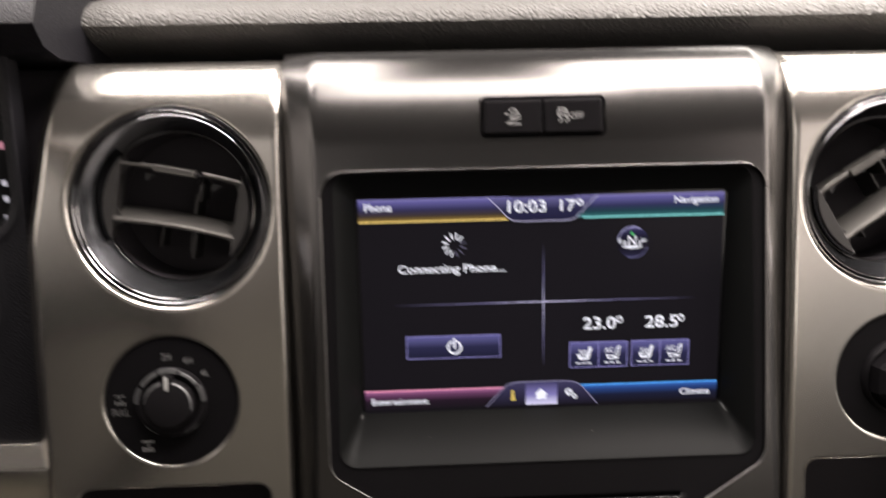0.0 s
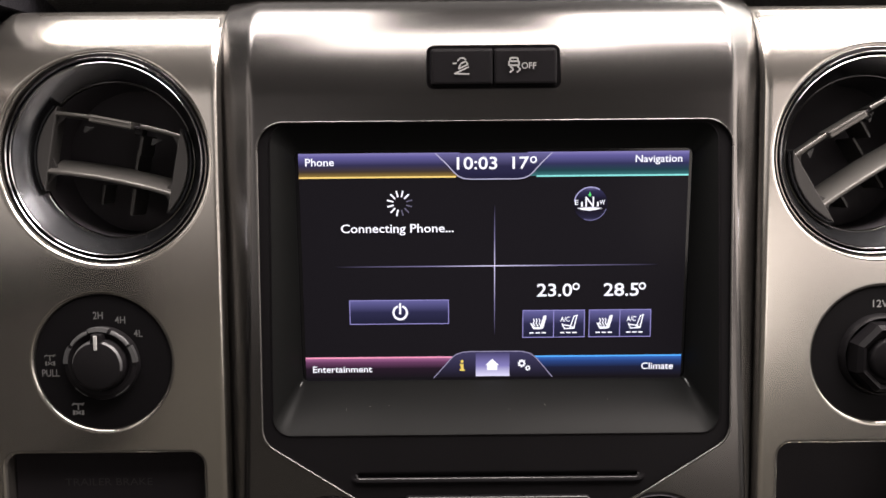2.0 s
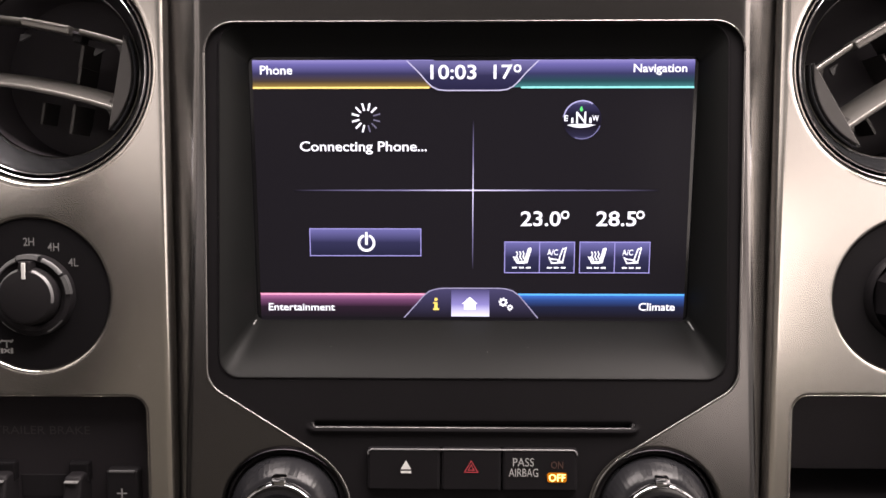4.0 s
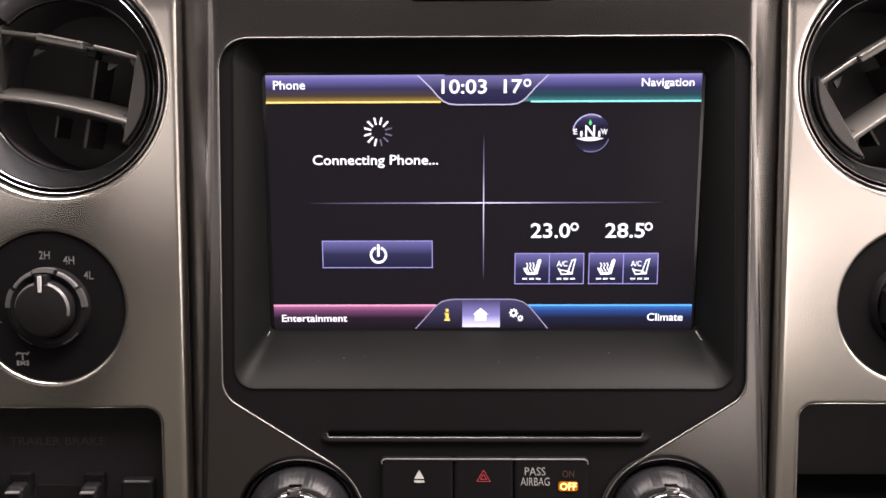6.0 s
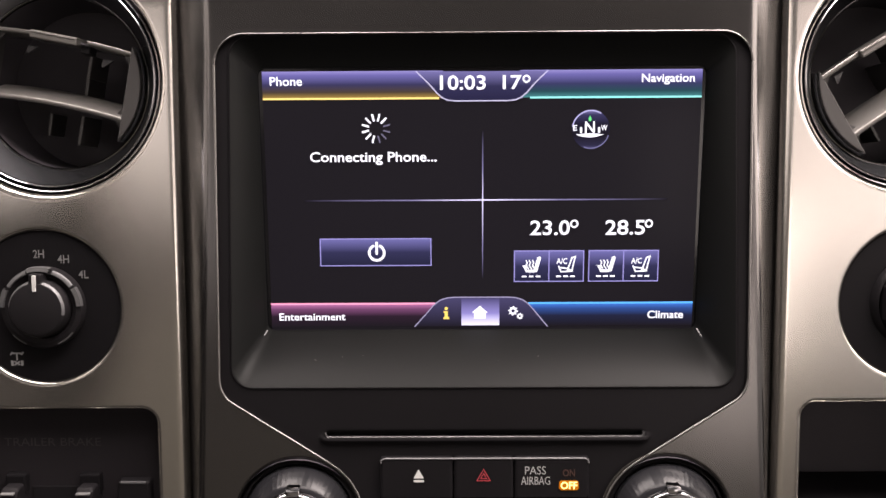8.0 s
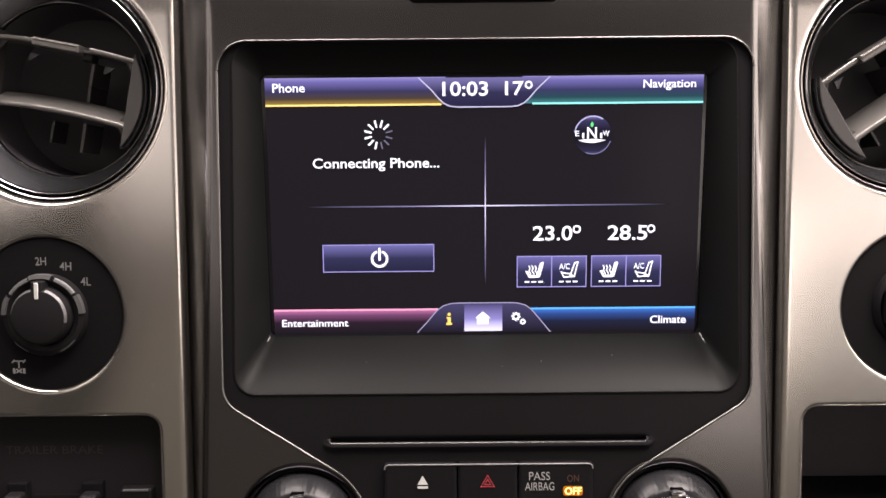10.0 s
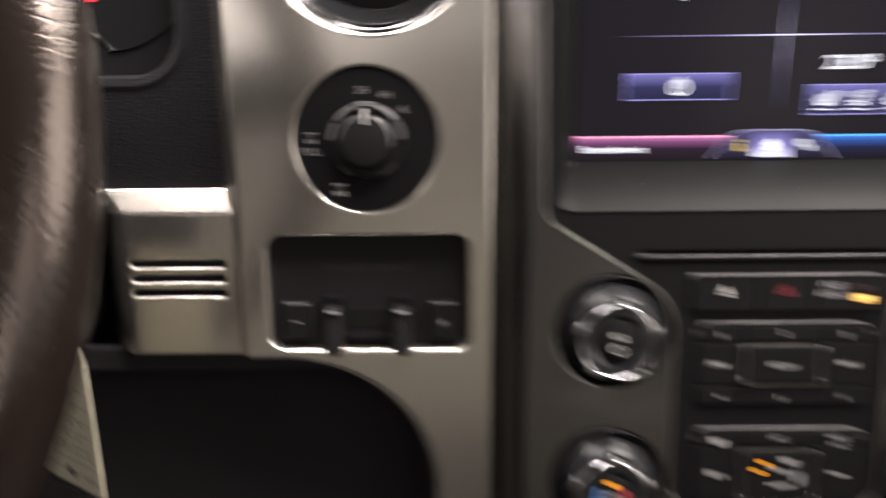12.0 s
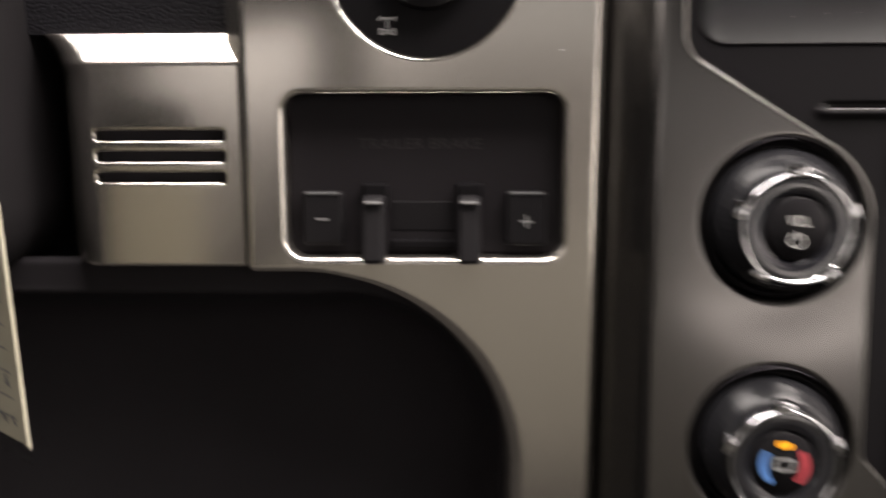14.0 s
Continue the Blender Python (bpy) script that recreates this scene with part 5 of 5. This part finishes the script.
for k, (x, z) in enumerate(((-0.2535, 1.062), (-0.2535, 1.0545), (-0.2540, 1.0455))):
    part("gauge_mark", flat([[(x - 0.0025, z), (x, z), (x, z + 0.0028), (x - 0.0025, z + 0.0028)]], 0.0142), lit("gauge_light", (0.85, 0.80, 0.90), 0.6), cluster, "small lit gauge mark")
part("warning_mark", flat([[(-0.2555, 1.0795), (-0.2530, 1.0795), (-0.2530, 1.0830), (-0.2555, 1.0830)]], 0.0142), lit("gauge_pink_light", (0.8, 0.35, 0.45), 0.6), cluster, "pink lit warning mark")
part("warning_mark", flat([[(-0.3028, 1.0190), (-0.2975, 1.0190), (-0.2985, 1.0240), (-0.3018, 1.0240)]], 0.0142), red_lamp, cluster, "red lit warning mark")

# ---- steering column, wheel, key ----
column = tagged(part("steering_column", rbox(-0.455, -0.315, -0.11, 0.06, 0.850, 0.985, 0.03, 5), column_black, smooth=True), "black steering column shroud below the instruments", "steering column")
HUB, TILT, RIM, GRIP = Vector((-0.4163, -0.178, 0.9766)), 19.2, 0.1831, 0.0165
wheel = thing("steering_wheel", HUB, "dark leather-wrapped steering wheel", "steering wheel")
tilt = Matrix.Rotation(radians(-TILT), 3, "X")
pts = [tilt @ Vector((RIM * math.cos(2 * math.pi * k / 96), 0, RIM * math.sin(2 * math.pi * k / 96))) for k in range(96)]
part("rim", sweep(pts, GRIP, 28, True), wheel_leather, wheel, "crinkled dark leather rim", True, 80)
part("hub", lathe([(0.075, 0.03), (0.078, 0.0), (0.070, -0.012), (0.0, -0.016)], 40), black, wheel, "black hub cover", True)
for a in (8, 172, 270):
    bm = rbox(0.060, RIM - 0.006, 0.0, 0.016, -0.022, 0.022, 0.006)
    bmesh.ops.rotate(bm, cent=(0, 0, 0), matrix=Matrix.Rotation(radians(-a), 3, "Y"), verts=bm.verts)
    bmesh.ops.rotate(bm, cent=(0, 0, 0), matrix=tilt, verts=bm.verts)
    part("spoke", bm, black, wheel, "black spoke")

key = thing("ignition_key", (0, 0, 0), "smoked plastic key fob hanging from the column", "key")
bm = slab(rounded([(-0.2940, 0.9255, 0.006), (-0.2970, 0.9000, 0.004), (-0.2680, 0.9015, 0.004), (-0.2612, 0.9080, 0.006), (-0.2612, 0.9190, 0.007), (-0.2680, 0.9245, 0.005)], 6), -0.104, -0.093, 0.003)
part("fob", bm, gloss, key, "glossy smoked fob", True, 85)
# two pale streaks stand for the highlights running down the glossy fob
part("fob_band", sweep([(-0.2645, -0.1045, 0.9220), (-0.2632, -0.1048, 0.9150), (-0.2640, -0.1046, 0.9080), (-0.2665, -0.1042, 0.9035)], 0.0006, 6), smoke, key, "pale streak for a highlight down the fob", True)
part("fob_band", sweep([(-0.2695, -0.1045, 0.9225), (-0.2685, -0.1048, 0.9150), (-0.2695, -0.1046, 0.9080)], 0.0009, 6), smoke, key, "pale streak for a highlight down the fob", True)
part("blade", rbox(-0.320, -0.288, -0.100, -0.098, 0.904, 0.912, 0.0004), chrome, key)
ringpts = [(-0.2632 + 0.0010 * math.cos(2 * math.pi * k / 24), -0.0995 + 0.0024 * math.cos(2 * math.pi * k / 24), 0.9005 + 0.0040 * math.sin(2 * math.pi * k / 24)) for k in range(24)]
part("split_ring", sweep(ringpts, 0.0004, 6, True), chrome, key, "thin steel ring", True)

# ---- the paper tag on the key ring ----
tag = thing("key_tag", (0, 0, 0), "cream paper tag in a clear sleeve with pen writing", "tag")
TL, TR, BR, BL = Vector((-0.3140, -0.0670, 0.9062)), Vector((-0.2780, -0.0800, 0.8960)), Vector((-0.2781, -0.0800, 0.8265)), Vector((-0.3141, -0.0670, 0.8365))


def on_tag(u, v, lift=0.0):
    """u from the far edge to the near one, v from top to bottom."""
    p = (TL * (1 - u) + TR * u) * (1 - v) + (BL * (1 - u) + BR * u) * v
    n = (TR - TL).cross(BL - TL).normalized()
    return p + (n if n.y < 0 else -n) * lift


def tag_poly(name, quads, material, lift, label=""):
    bm = bmesh.new()
    for q in quads:
        bm.faces.new([bm.verts.new(on_tag(u, v, lift)) for u, v in q])
    return part(name, bm, material, tag, label)


def tag_plate(name, u0, u1, v0, v1, thick, material, label):
    bm = bmesh.new()
    front = [bm.verts.new(on_tag(u, v, thick / 2)) for u, v in ((u0, v0), (u1, v0), (u1, v1), (u0, v1))]
    back = [bm.verts.new(on_tag(u, v, -thick / 2)) for u, v in ((u0, v0), (u1, v0), (u1, v1), (u0, v1))]
    bm.faces.new(front)
    bm.faces.new(back)
    for k in range(4):
        bm.faces.new((front[k], front[(k + 1) % 4], back[(k + 1) % 4], back[k]))
    return part(name, bm, material, tag, label)


tag_plate("sleeve", 0.0, 1.0, -0.07, 1.03, 0.0003, clear, "clear plastic sleeve")
tag_plate("paper", 0.02, 0.985, 0.045, 0.955, 0.0006, paper, "cream paper card")
tag_plate("card_edge", 0.985, 1.0, 0.045, 0.965, 0.0010, paper, "pale folded edge")
for v in (0.16, 0.315, 0.41, 0.50, 0.59, 0.68, 0.78, 0.86):
    tag_poly("ruled_line", [[(0.10, v), (0.93, v), (0.93, v + 0.006), (0.10, v + 0.006)]], pencil, 0.0006)
pen = random.Random(5)
for v, u0, n in ((0.265, 0.40, 5), (0.375, 0.48, 4), (0.465, 0.42, 4), (0.555, 0.40, 5), (0.645, 0.44, 4), (0.745, 0.34, 6), (0.90, 0.78, 2)):
    u = u0
    for j in range(n):
        # each sign is a short tangle of pen strokes that spells nothing
        w, h = pen.uniform(0.055, 0.085), pen.uniform(0.050, 0.068)
        knots = [(u + w * pen.random(), v - h * pen.random()) for q in range(pen.choice((4, 4, 5, 6)))]
        quads = []
        for (a, b), (c, d) in zip(knots, knots[1:]):
            k = math.hypot(c - a, (d - b) * 1.8) or 1
            nu, nv = -(d - b) * 1.8 / k * 0.007, (c - a) / k * 0.0038
            quads.append([(a + nu, b + nv), (c + nu, d + nv), (c - nu, d - nv), (a - nu, b - nv)])
        tag_poly("writing_bar", quads, pencil, 0.0006)
        u += w + pen.uniform(0.015, 0.035)
tag_poly("stamp_mark", [[(0.70, 0.075), (0.90, 0.075), (0.90, 0.083), (0.70, 0.083)], [(0.70, 0.14), (0.90, 0.14), (0.90, 0.148), (0.70, 0.148)], [(0.70, 0.075), (0.715, 0.075), (0.715, 0.148), (0.70, 0.148)], [(0.885, 0.075), (0.90, 0.075), (0.90, 0.148), (0.885, 0.148)], [(0.72, 0.135), (0.87, 0.085), (0.88, 0.093), (0.73, 0.143)]], pencil, 0.0006)
for u, v in ((0.42, 0.105), (0.62, 0.865)):
    tag_poly("punched_hole", [[(u + 0.055 * math.cos(2 * math.pi * k / 16), v + 0.030 * math.sin(2 * math.pi * k / 16)) for k in range(16)]], deep, 0.0007)

key.location = (-0.0185, 0.0200, 0.0015)

# ---- dust ----
bits = random.Random(11)


def speck(bm, x, y, z, r):
    vs = [bm.verts.new((x + r * dx * bits.uniform(0.6, 1.6), y + r * 0.5 * dy, z + r * dz * bits.uniform(0.6, 1.6))) for dx, dy, dz in ((1, 0, 0), (0, 0, 1), (-1, 0, 0), (0, 0, -1), (0, -1, 0))]
    for k in range(4):
        bm.faces.new((vs[k], vs[(k + 1) % 4], vs[4]))


bm = bmesh.new()
for k in range(34):
    side = bits.choice((-1, 1))
    x, z = side * bits.uniform(0.124, 0.232), bits.uniform(0.80, 1.075)
    holes = [circle(x, z, *p, r) for p, r in ((VENT_L, 0.052), (VENT_R, 0.052), (DIAL_L, 0.035), (DIAL_R, 0.035))] + [box2(x, z, *POCKET_L[:2], 0.048, 0.031, 0.005), box2(x, z, *POCKET_R[:2], 0.048, 0.031, 0.005), box2(x, z, -0.305, 0.6575, 0.158, 0.206, 0.07)]
    if min(holes) > 0:
        speck(bm, x, side_y(z), z, bits.uniform(0.0001, 0.00024))
for k in range(6):
    x, z = bits.uniform(-0.08, 0.08), bits.uniform(0.9330, 0.9460)
    t = (z - 0.9315) / 0.0160
    speck(bm, x, (face_y(0.9315) + 0.0019) * (1 - t) - 0.0028 * t, z, bits.uniform(0.00009, 0.00018))
tagged(part("dust", bm, dust), "pale specks of dust on the dashboard trim", "dust", kind="stuff")
